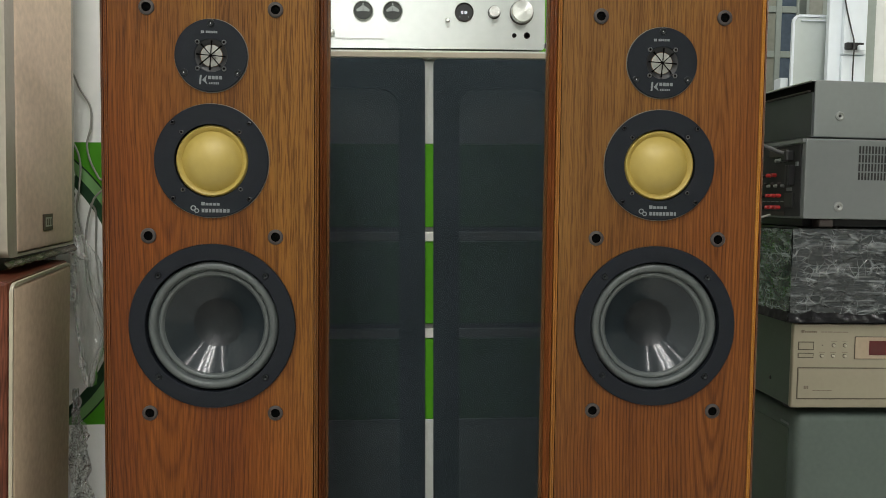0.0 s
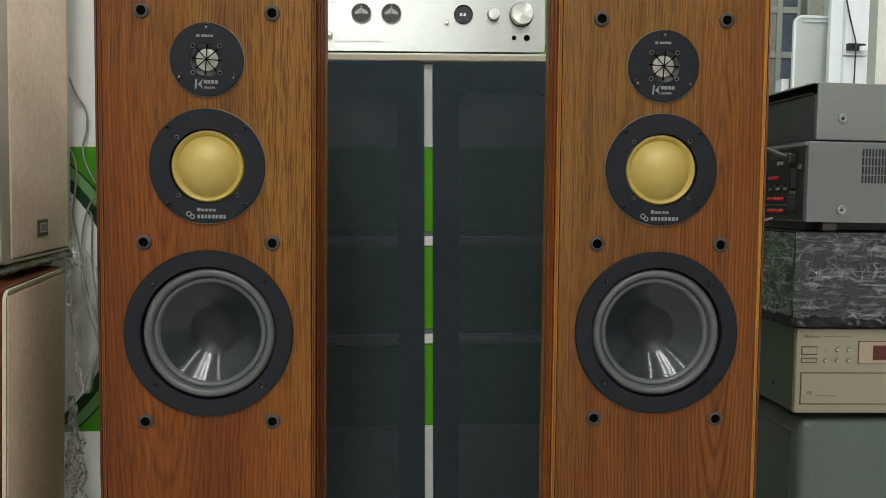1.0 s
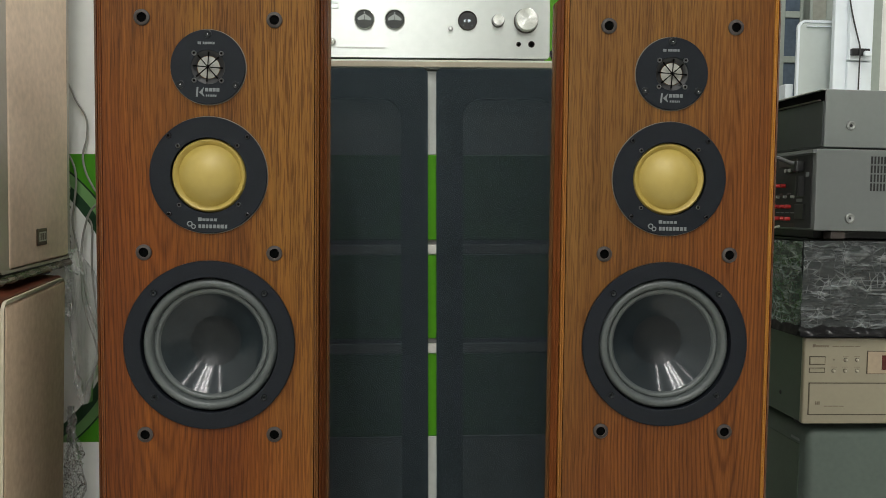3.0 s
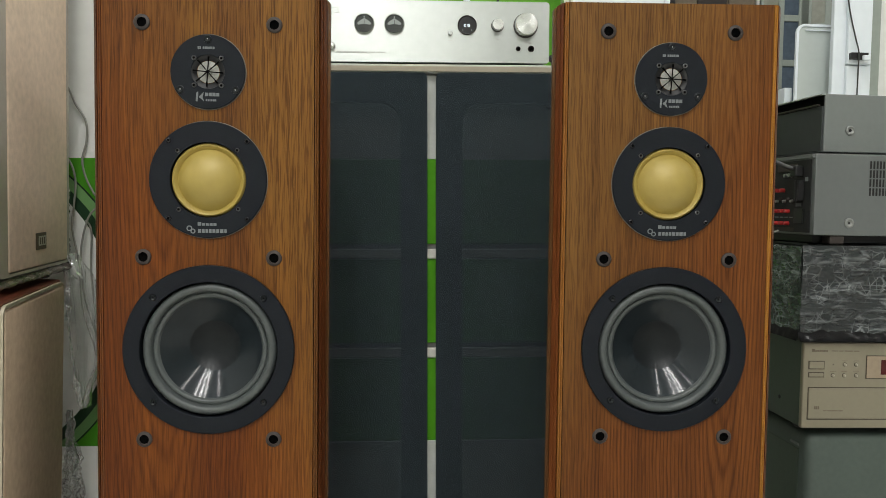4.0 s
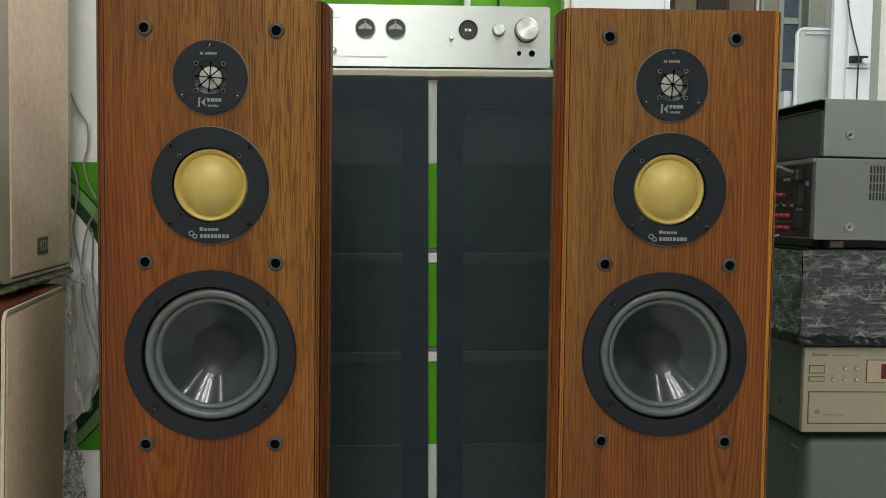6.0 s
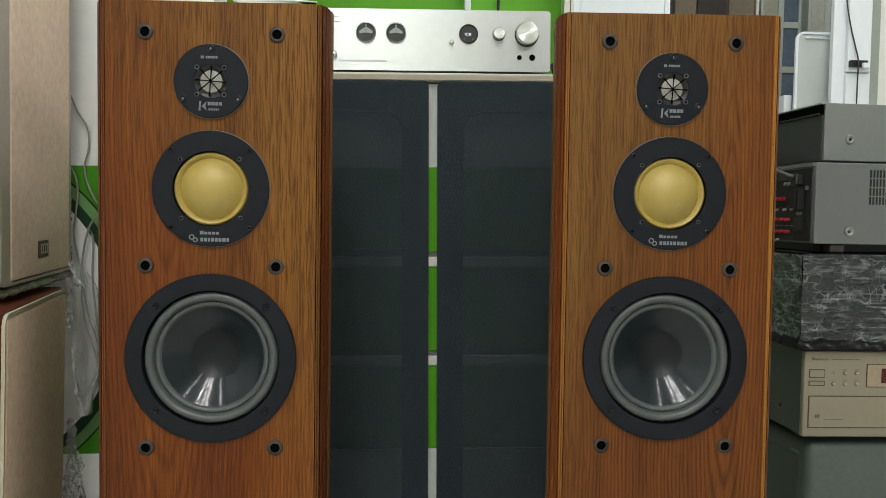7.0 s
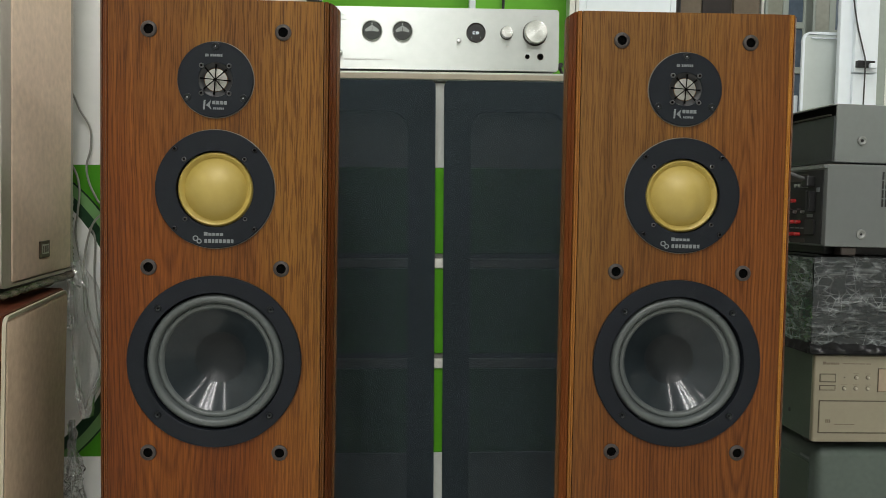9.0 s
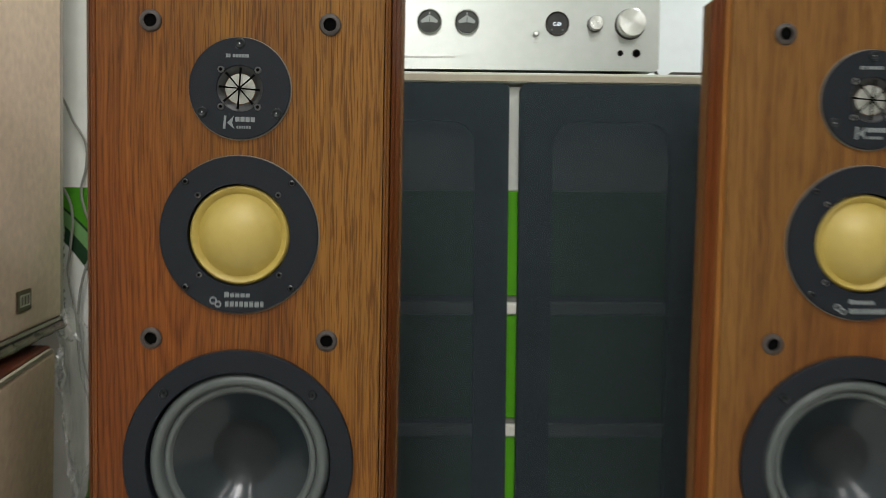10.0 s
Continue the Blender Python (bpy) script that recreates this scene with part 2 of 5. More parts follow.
def mural(name):
    """White emulsion with a painted green band; within it a white disc ringed by dark and pale green."""
    m = mat(name, (0.78, 0.79, 0.76), 0.7, 0, 0.05, 3, 0.15, 90, 0.3)
    nt = m.node_tree
    L = nt.links.new
    b = nt.nodes["Principled BSDF"]
    white = b.inputs["Base Color"].links[0].from_socket
    tc, sep = nt.nodes.new("ShaderNodeTexCoord"), nt.nodes.new("ShaderNodeSeparateXYZ")
    L(tc.outputs["Object"], sep.inputs[0])

    def calc(op, a, c=None):
        n = nt.nodes.new("ShaderNodeMath")
        n.operation = op
        for i, v in enumerate((a, c)):
            if v is None:
                continue
            if isinstance(v, (int, float)):
                n.inputs[i].default_value = v
            else:
                L(v, n.inputs[i])
        return n.outputs[0]

    dx, dz = calc("SUBTRACT", sep.outputs[0], -0.7946), calc("SUBTRACT", sep.outputs[2], 0.554)
    dist = calc("SQRT", calc("ADD", calc("MULTIPLY", dx, dx), calc("MULTIPLY", dz, dz)))
    inside = calc("MULTIPLY", calc("LESS_THAN", sep.outputs[2], 0.8165), calc("GREATER_THAN", sep.outputs[2], 0.3165))
    col = white
    for radius, c in ((0.270, (0.012, 0.05, 0.018)), (0.287, (0.16, 0.33, 0.12)), (0.303, (0.01, 0.04, 0.012)), (0.306, (0.058, 0.27, 0.008))):
        mx = nt.nodes.new("ShaderNodeMix")
        mx.data_type = "RGBA"
        L(calc("MULTIPLY", inside, calc("GREATER_THAN", dist, radius)), mx.inputs[0])
        L(col, mx.inputs[6])
        mx.inputs[7].default_value = (*c, 1)
        col = mx.outputs[2]
    L(col, b.inputs["Base Color"])
    return m


VENEER = ((0.126, 0.0500, 0.0082), (0.156, 0.0680, 0.0108), (0.180, 0.0830, 0.0146))
VENEER_TWIN = ((0.120, 0.0535, 0.0120), (0.142, 0.0660, 0.0150), (0.161, 0.0770, 0.0182))
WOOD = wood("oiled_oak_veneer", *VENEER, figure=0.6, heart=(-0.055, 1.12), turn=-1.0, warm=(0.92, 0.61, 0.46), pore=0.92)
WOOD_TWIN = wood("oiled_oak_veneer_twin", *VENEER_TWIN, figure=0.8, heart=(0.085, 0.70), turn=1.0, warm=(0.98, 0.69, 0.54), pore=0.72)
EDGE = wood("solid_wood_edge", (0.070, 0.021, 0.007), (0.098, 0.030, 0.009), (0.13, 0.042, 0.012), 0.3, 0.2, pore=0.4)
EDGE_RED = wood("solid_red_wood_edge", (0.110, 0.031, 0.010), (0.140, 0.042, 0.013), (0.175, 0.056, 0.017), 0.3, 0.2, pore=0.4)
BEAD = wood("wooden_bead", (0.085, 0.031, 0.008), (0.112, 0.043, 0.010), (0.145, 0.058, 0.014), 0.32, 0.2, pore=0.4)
# One bead wood in a dim and a bright tone, as either side is lit.
BEAD_DIM = wood("dim_wooden_bead", (0.155, 0.058, 0.013), (0.195, 0.077, 0.016), (0.24, 0.098, 0.021), 0.32, 0.2, pore=0.4)
BEAD_LIT = wood("lit_wooden_bead", (0.26, 0.110, 0.019), (0.33, 0.145, 0.026), (0.40, 0.185, 0.036), 0.32, 0.2, pore=0.4)
SIDE = wood("brown_side_veneer", (0.095, 0.042, 0.016), (0.13, 0.060, 0.023), (0.17, 0.080, 0.033), 0.25, 0.2, pore=0.4)
REDWOOD = wood("red_brown_veneer", (0.08, 0.025, 0.014), (0.13, 0.04, 0.022), (0.17, 0.06, 0.03))
FLANGE = mat("black_moulded_plastic", (0.0068, 0.0088, 0.0128), 0.5, 0, 0.1, 20, 0.15, 900, 0.18)
GASKET = mat("grey_gasket", (0.13, 0.12, 0.10), 0.6, 0, 0.15, 60)
BLACK = mat("black_plastic", (0.008, 0.008, 0.009), 0.5, 0, 0.1, 12)
# Near-black; on flat discs and strips it stands in for shade in openings.
HOLE = mat("unlit_hole", (0.0015, 0.0015, 0.0015), 0.95, 0, 0.1, 12, 0, 100, 0.05)
COLLAR = mat("dark_rubber_collar", (0.032, 0.024, 0.021), 0.6, 0, 0.1, 30)
RUBBER = mat("grey_rubber_roll", (0.060, 0.069, 0.069), 0.42, 0, 0.08, 20, 0.1, 300)
CONE = mat("smoked_polypropylene_cone", (0.0108, 0.0150, 0.0178), 0.30, 0, 0.12, 15, 0.0, 100, 0.09, 0.60, 0.11)
CONE.node_tree.nodes["Principled BSDF"].inputs["Coat Tint"].default_value = (0.84, 0.93, 1.0, 1)
SCREW_BLACK = mat("black_oxide_screw", (0.035, 0.036, 0.04), 0.27, 0.7, 0.1, 60)
CAP = mat("dark_dust_cap", (0.0068, 0.0090, 0.0108), 0.36, 0, 0.1, 15, 0, 100, 0.24)
GOLD = mat("gold_tinted_dome", (0.355, 0.262, 0.056), 0.52, 0.08, 0.05, 12, 0.05, 400, 0.75)
FOIL = mat("crinkled_silver_foil", (0.30, 0.30, 0.275), 0.4, 0.3, 0.35, 120, 0.6, 500)
PRINT = mat("pale_grey_print", (0.15, 0.165, 0.17), 0.6, 0, 0.05, 30)
SCREW = mat("blackened_screw", (0.24, 0.24, 0.245), 0.3, 0.9, 0.1, 60)
STEEL = mat("bright_screw", (0.55, 0.55, 0.55), 0.3, 1.0, 0.1, 60)
DULL = mat("dull_screw", (0.24, 0.25, 0.24), 0.45, 0.6, 0.1, 60)
ALU = brushed("brushed_aluminium", (0.445, 0.468, 0.452), 0.36, (3, 3, 400), 0.06, "Z", 0.82, 0.25)
KNOB = brushed("turned_aluminium", (0.62, 0.63, 0.61), 0.26, (60, 60, 60), 0.03, "Y", 0.95)
METER = mat("smoky_meter_face", (0.022, 0.026, 0.025), 0.15, 0, 0.2, 60)
DIAL = mat("pale_meter_dial", (0.30, 0.33, 0.32), 0.5, 0, 0.1, 60)
WHITE_LAM = mat("white_laminate", (0.70, 0.69, 0.63), 0.4, 0, 0.06, 8)
LAM_GREY = mat("aged_laminate", (0.46, 0.49, 0.425), 0.4, 0, 0.10, 12)
PANEL = mat("greyed_white_panel", (0.58, 0.60, 0.56), 0.5, 0, 0.08, 7, 0.05, 200)
WALL = mat("white_emulsion", (0.74, 0.75, 0.72), 0.75, 0, 0.06, 2, 0.15, 80, 0.3)
MURAL = mural("mural_paint")
GREEN = mat("green_paint", (0.082, 0.33, 0.010), 0.6, 0, 0.08, 6, 0.1, 80, 0.15)
LIME = mat("lime_green_paint", (0.13, 0.46, 0.012), 0.6, 0, 0.08, 2)
SHADOWGAP = mat("grey_shadow_strip", (0.16, 0.16, 0.15), 0.7)
CLOTH = cloth("black_grille_cloth", (0.0270, 0.0390, 0.0465), 0.35)
FRAME_BLACK = mat("black_fibreboard", (0.020, 0.026, 0.030), 0.8, 0, 0.1, 10)
BEIGE = mat("beige_grille_cloth", (0.72, 0.575, 0.445), 0.95, 0, 0.16, 6, 0.4, 1300, 0.15)
BEIGE_BROWN = mat("brown_beige_grille_cloth", (0.51, 0.392, 0.287), 0.95, 0, 0.18, 6, 0.4, 1300, 0.15)
BEZEL = mat("grey_green_bezel", (0.345, 0.31, 0.255), 0.45, 0, 0.1, 8)
CREAM = mat("cream_trim", (0.34, 0.30, 0.225), 0.5, 0, 0.06, 10)
BADGE = mat("dark_badge_metal", (0.05, 0.04, 0.035), 0.35, 0.6, 0.1, 60)
BADGE_PALE = mat("pale_badge_plate", (0.42, 0.40, 0.36), 0.4, 0, 0.1, 60)
BADGE_BROWN = mat("brown_badge", (0.075, 0.047, 0.032), 0.5, 0, 0.1, 60)
SILVER = mat("silver_grey_enamel", (0.150, 0.163, 0.160), 0.42, 0.25, 0.05, 6, 0.08, 700)
SILVER_PALE = mat("pale_silver_enamel", (0.205, 0.222, 0.217), 0.42, 0.25, 0.05, 6, 0.08, 700)
DECKREAR = mat("grey_black_rear_panel", (0.033, 0.038, 0.038), 0.7, 0, 0.15, 30)
DARKREAR = mat("dark_rear_panel", (0.013, 0.014, 0.014), 0.7, 0, 0.15, 30)
RED = mat("red_terminal", (0.36, 0.018, 0.018), 0.35, 0, 0.08, 40)
CHAMPAGNE = mat("champagne_enamel", (0.258, 0.231, 0.168), 0.38, 0.15, 0.05, 8, 0.06, 800)
CHAMP_DARK = mat("champagne_seam", (0.05, 0.038, 0.022), 0.5)
GREENGREY = mat("green_black_enamel", (0.046, 0.068, 0.049), 0.45, 0, 0.12, 8, 0.1, 500)
BOXGREY = mat("grey_green_moulding", (0.075, 0.098, 0.086), 0.5, 0, 0.14, 7, 0.12, 600)
SCREEN_RED = mat("dark_red_window", (0.07, 0.008, 0.008), 0.12, 0, 0.1, 20)
FILM_THICK = film_plastic("cloudy_wrap", (0.95, 0.96, 0.95), 0.36, 0.07, 0.7, (110, 110, 24))
FILM_HANG = film_plastic("hanging_wrap", (0.985, 0.99, 0.985), 0.22, 0.12, 1.0, (70, 70, 9))
# Milky pale film whose strips stand in for highlights along the folds.
FILM_GLINT = film_plastic("folded_wrap_glint", (0.95, 0.96, 0.95), 0.55, 0.2, 1.4, (90, 90, 40))
FILM_TAIL = film_plastic("creased_wrap", (0.90, 0.91, 0.90), 0.06, 0.12, 0.8, (90, 90, 90))
# The dark green also carries the green reflected in the side film.
WRAP_SIDE = wrap("wrapped_green_sheen", (0.020, 0.040, 0.028))
WRAP = wrap("wrapped_black", (0.020, 0.024, 0.026))
FILM_BUNCH = mat("grimy_film_edge", (0.098, 0.078, 0.062), 0.27, 0, 0.6, 40, 0.5, 140, 0.5)
CABLE = mat("grey_cable_sheath", (0.25, 0.25, 0.22), 0.5, 0, 0.1, 40)
DARK_CABLE = mat("dark_cable_sheath", (0.03, 0.03, 0.03), 0.5)
FLOORMAT = mat("grey_floor_tile", (0.57, 0.56, 0.515), 0.35, 0, 0.12, 3, 0.1, 60)
CEIL = mat("white_ceiling_paint", (0.78, 0.78, 0.76), 0.8, 0, 0.04, 2)
BROWN = mat("brown_wardrobe_board", (0.19, 0.15, 0.105), 0.6, 0, 0.15, 3)
PALEGREEN = mat("pale_grey_green_paint", (0.30, 0.34, 0.30), 0.55, 0, 0.08, 3)
PANE = mat("blue_reflecting_pane", (0.080, 0.110, 0.145), 0.25, 0, 0.25, 2, 0, 100, 0.7)
BOARD = mat("whiteboard_enamel", (0.55, 0.60, 0.58), 0.3, 0, 0.04, 3)
COLUMN = mat("white_gloss_column", (0.80, 0.855, 0.90), 0.45, 0, 0.04, 2)
LIT = glow("lit_display", (0.85, 0.92, 1.0), 1.6)
TUBE = glow("tube_phosphor", (1.0, 0.98, 0.94), 6.0)


# ---- shape helpers ----
def part(name, bm, material, parent=None, label="", smooth=0.0):
    """Link a bmesh as one mesh object; smooth is the angle in degrees up to which edges are smoothed."""
    bmesh.ops.recalc_face_normals(bm, faces=bm.faces)
    me = bpy.data.meshes.new(name)
    if smooth:
        for f in bm.faces:
            f.smooth = True
        for e in bm.edges:
            e.smooth = len(e.link_faces) == 2 and e.calc_face_angle(0) < radians(smooth)
    bm.to_mesh(me)
    bm.free()
    me.materials.append(material)
    ob = new(name, me)
    if parent:
        ob.parent = parent
    if label:
        tagged(ob, label)
    return ob


def thing(name, label, category, m=None, group="", kind=""):
    ob = new(name)
    ob.empty_display_size = 0.05
    if m is not None:
        ob.matrix_basis = m
    return tagged(ob, label, category, group, kind)


def box(x0, x1, y0, y1, z0, z1, bevel=0.0, seg=2, bm=None):
    """A box, its edges rounded by bevel."""
    b = bmesh.new()
    bmesh.ops.create_cube(b, size=1.0)
    for v in b.verts:
        v.co = Vector(((x0 + x1) / 2 + v.co.x * (x1 - x0), (y0 + y1) / 2 + v.co.y * (y1 - y0), (z0 + z1) / 2 + v.co.z * (z1 - z0)))
    if bevel:
        bmesh.ops.bevel(b, geom=list(b.edges), offset=bevel, segments=seg, affect="EDGES", profile=0.5)
    return join(bm, b)


def join(bm, b):
    """Add the bmesh b to bm, or give b back where there is no bm yet."""
    if bm is None:
        return b
    me = bpy.data.meshes.new("joined")
    b.to_mesh(me)
    b.free()
    bm.from_mesh(me)
    bpy.data.meshes.remove(me)
    return bm


def lathe(profile, cx=0.0, cz=0.0, seg=48, bm=None, closed=False):
    """Turn a profile of (radius, y) round an axis along y through (cx, cz)."""
    b = bmesh.new()
    rings = []
    for r, y in profile:
        if r < 1e-6:
            rings.append([b.verts.new((cx, y, cz))])
        else:
            rings.append([b.verts.new((cx + r * math.cos(2 * math.pi * i / seg), y, cz + r * math.sin(2 * math.pi * i / seg))) for i in range(seg)])
    pairs = list(zip(rings, rings[1:]))
    if closed:
        pairs.append((rings[-1], rings[0]))
    for a, c in pairs:
        for i in range(seg):
            j = (i + 1) % seg
            if len(a) == 1 and len(c) == 1:
                continue
            if len(a) == 1:
                b.faces.new((a[0], c[i], c[j]))
            elif len(c) == 1:
                b.faces.new((a[i], a[j], c[0]))
            else:
                b.faces.new((a[i], a[j], c[j], c[i]))
    return join(bm, b)


def prism(outline, z0, z1, bm=None, axis="z"):
    """Raise an outline of (a, b) pairs: along z from (x, y), or along y from (x, z)."""
    b = bmesh.new()
    put = (lambda p, q: (p[0], p[1], q)) if axis == "z" else (lambda p, q: (p[0], q, p[1]))
    lo, hi = [b.verts.new(put(p, z0)) for p in outline], [b.verts.new(put(p, z1)) for p in outline]
    b.faces.new(lo)
    b.faces.new(hi)
    for i in range(len(outline)):
        j = (i + 1) % len(outline)
        b.faces.new((lo[i], lo[j], hi[j], hi[i]))
    return join(bm, b)


def round_rect(x0, x1, z0, z1, r, n=6):
    pts = []
    for cx, cz, a0 in ((x1 - r, z1 - r, 0), (x0 + r, z1 - r, 90), (x0 + r, z0 + r, 180), (x1 - r, z0 + r, 270)):
        for i in range(n + 1):
            a = radians(a0 + 90 * i / n)
            pts.append((cx + r * math.cos(a), cz + r * math.sin(a)))
    return pts


def ring_plate(outer, inner, y0, y1, bm=None):
    """A flat plate with an opening: two outlines of the same count, thick from y0 to y1."""
    b = bmesh.new()
    n = len(outer)
    v = [[b.verts.new((p[0], y, p[1])) for p in o] for y in (y0, y1) for o in (outer, inner)]
    for i in range(n):
        j = (i + 1) % n
        b.faces.new((v[0][i], v[0][j], v[1][j], v[1][i]))
        b.faces.new((v[2][i], v[2][j], v[3][j], v[3][i]))
        b.faces.new((v[0][i], v[0][j], v[2][j], v[2][i]))
        b.faces.new((v[1][i], v[1][j], v[3][j], v[3][i]))
    return join(bm, b)


def tube(points, r, seg=8, bm=None, sub=6):
    """A round cable through points, smoothed."""
    pts = [Vector(p) for p in points]
    path = []
    for i in range(len(pts) - 1):
        p0, p1, p2, p3 = pts[max(i - 1, 0)], pts[i], pts[i + 1], pts[min(i + 2, len(pts) - 1)]
        for k in range(sub):
            t = k / sub
            path.append(0.5 * (2 * p1 + (p2 - p0) * t + (2 * p0 - 5 * p1 + 4 * p2 - p3) * t * t + (3 * p1 - p0 - 3 * p2 + p3) * t ** 3))
    path.append(pts[-1])
    b = bmesh.new()
    rings, side = [], None
    for i, p in enumerate(path):
        d = (path[min(i + 1, len(path) - 1)] - path[max(i - 1, 0)]).normalized()
        if side is None:
            side = d.orthogonal().normalized()
        side = (side - d * side.dot(d)).normalized()
        up = d.cross(side)
        rings.append([b.verts.new(p + r * (math.cos(2 * math.pi * k / seg) * side + math.sin(2 * math.pi * k / seg) * up)) for k in range(seg)])
    for a, c in zip(rings, rings[1:]):
        for k in range(seg):
            b.faces.new((a[k], a[(k + 1) % seg], c[(k + 1) % seg], c[k]))
    b.faces.new(rings[0])
    b.faces.new(rings[-1])
    return join(bm, b)


def blocks(widths, x, z, h, y0, y1, gap=0.0006, heights=None):
    """A row of small raised bars as wide as given, in place of lettering."""
    bm = None
    for i, w in enumerate(widths):
        hh = h * (heights[i] if heights else 1.0)
        bm = box(x, x + w, y0, y1, z, z + hh, 0, 1, bm)
        x += w + gap
    return bm


def crumpled(nu, nv, place, amount, seed, scale=9.0, sharp=1.0):
    """A sheet through place(u, v), creased with ridged noise along its own normal."""
    b = bmesh.new()
    grid = []
    for i in range(nu + 1):
        row = []
        for j in range(nv + 1):
            u, v = i / nu, j / nv
            p = Vector(place(u, v))
            du, dv = Vector(place(u + 0.01, v)) - p, Vector(place(u, v + 0.01)) - p
            n = du.cross(dv).normalized()
            q = p * scale + Vector((seed * 7.3, seed * 3.1, seed))
            k = (1 - abs(noise.noise(q))) ** sharp + 0.6 * (1 - abs(noise.noise(q * 2.3 + Vector((3, 1, 2))))) ** sharp + 0.12 * noise.noise(q * 6) - 0.8
            row.append(b.verts.new(p + n * amount * k))
        grid.append(row)
    for i in range(nu):
        for j in range(nv):
            b.faces.new((grid[i][j], grid[i + 1][j], grid[i + 1][j + 1], grid[i][j + 1]))
    return b


def pleat(start, end, width, seed, n=34):
    """A narrow strip of tightly folded film that stands in for a highlight, from start to end, zigzag in depth and
    uneven in width.
    """
    rng = random.Random(seed)
    b, a, c = bmesh.new(), Vector(start), Vector(end)
    across = (c - a).cross(Vector((0, 1, 0))).normalized()
    rows = []
    for i in range(n + 1):
        p = a.lerp(c, i / n) + across * rng.uniform(-0.3, 0.3) * width
        w = width * rng.uniform(0.25, 1.0)
        rows.append([b.verts.new(p + across * w * (k - 1) + Vector((0, rng.uniform(-0.003, 0.003), 0))) for k in range(3)])
    for p, q in zip(rows, rows[1:]):
        for k in range(2):
            b.faces.new((p[k], p[k + 1], q[k + 1], q[k]))
    return b


def structure(name, bm, material, label, m=None):
    ob = part(name, bm, material)
    if m is not None:
        ob.matrix_basis = m
    return tagged(ob, label, name.split("_")[0], kind="structure")


# the display wall and what stands against it lean by a degree
LEANING = pose(0.02, 0, 0.64) @ pose(0, 0, 0, 0, -0.95, 0) @ pose(-0.02, 0, -0.64)

# ---- the shell of the shop ----
structure("floor", box(-2.3, 5.2, -3.2, 6.7, -0.1, 0.0), FLOORMAT, "plain grey polished floor of the shop")
structure("ceiling", box(-2.3, 5.2, -3.2, 6.7, 3.3, 3.4), CEIL, "white painted flat ceiling")
structure("wall_west", box(-2.3, -2.2, -3.2, 1.498, 0, 3.3), WALL, "white painted side wall")
structure("wall_west_rear", box(-2.3, -2.2, 1.50, 3.0, 0, 3.3), WALL, "white painted side wall of the rear room")
structure("wall_south", box(-2.2, 5.1, -3.2, -3.1, 0, 3.3), WALL, "white painted wall across the shop")
structure("wall_east", box(5.1, 5.2, -3.2, 6.7, 0, 3.3), WALL, "white painted side wall")
structure("wall_display", box(-2.197, -0.352, 1.36, 1.46, -0.02, 3.298), MURAL, "white wall with a painted green band and ringed disc", LEANING)
structure("wall_rear", box(-2.2, 0.56, 3.0, 3.1, 0, 3.3), LIME, "bright lime green painted wall of the rear room")
structure("wall_north", box(0.9, 5.1, 6.6, 6.7, 0, 3.3), PALEGREEN, "pale grey green far wall")
structure("wall_rear_side", box(0.80, 0.90, 3.1, 6.7, 0, 3.3), WALL, "white painted wall beside the passage")
structure("wall_return", box(1.885, 5.1, 3.14, 3.19, 0, 3.3), WALL, "white painted wall beside the column")

trim = box(-0.430, -0.417, 1.352, 1.358, 0.0, 2.6, 0.002)
structure("trim", trim, WHITE_LAM, "white plastic cable trunking on the wall", LEANING)


# ---- counter with its painted front ----
counter = thing("display_counter", "white counter with green painted front boards and a laminate top", "counter", LEANING)
part("carcass", box(-0.346, 0.60, 1.366, 1.80, 0.0, 0.962), WHITE_LAM, counter)
part("top_panel", box(-0.346, 0.60, 1.362, 1.3655, 0.8175, 0.962), PANEL, counter, "plain white upper panel")
for z0, z1 in ((0.668, 0.8165), (0.4935, 0.642), (0.3185, 0.467)):
    part("green_board", box(-0.346, 0.60, 1.360, 1.3655, z0, z1, 0.001, 1), GREEN, counter, "glossy green painted board")
for z0 in (0.6425, 0.4675):
    part("white_rail", box(-0.346, 0.60, 1.356, 1.3655, z0, z0 + 0.017, 0.002, 2), WHITE_LAM, counter, "white rail between the boards")
    # the shadow line above the rail is put into this strip's grey
    part("shadow_strip", box(-0.346, 0.60, 1.363, 1.3655, z0 + 0.0175, z0 + 0.0255), SHADOWGAP, counter, "recessed strip, grey for the shadow line over the rail")
part("plinth_board", box(-0.346, 0.60, 1.360, 1.3655, 0.012, 0.318, 0.001, 1), PANEL, counter, "plain white lower panel")
part("worktop", box(-0.35, 0.62, 1.348, 1.80, 0.9645, 0.979, 0.0015, 2), LAM_GREY, counter, "cream laminate top with a thin edge band")
part("edge_band", box(-0.35, 0.62, 1.3455, 1.3478, 0.9665, 0.975), CREAM, counter, "yellowed edge band")


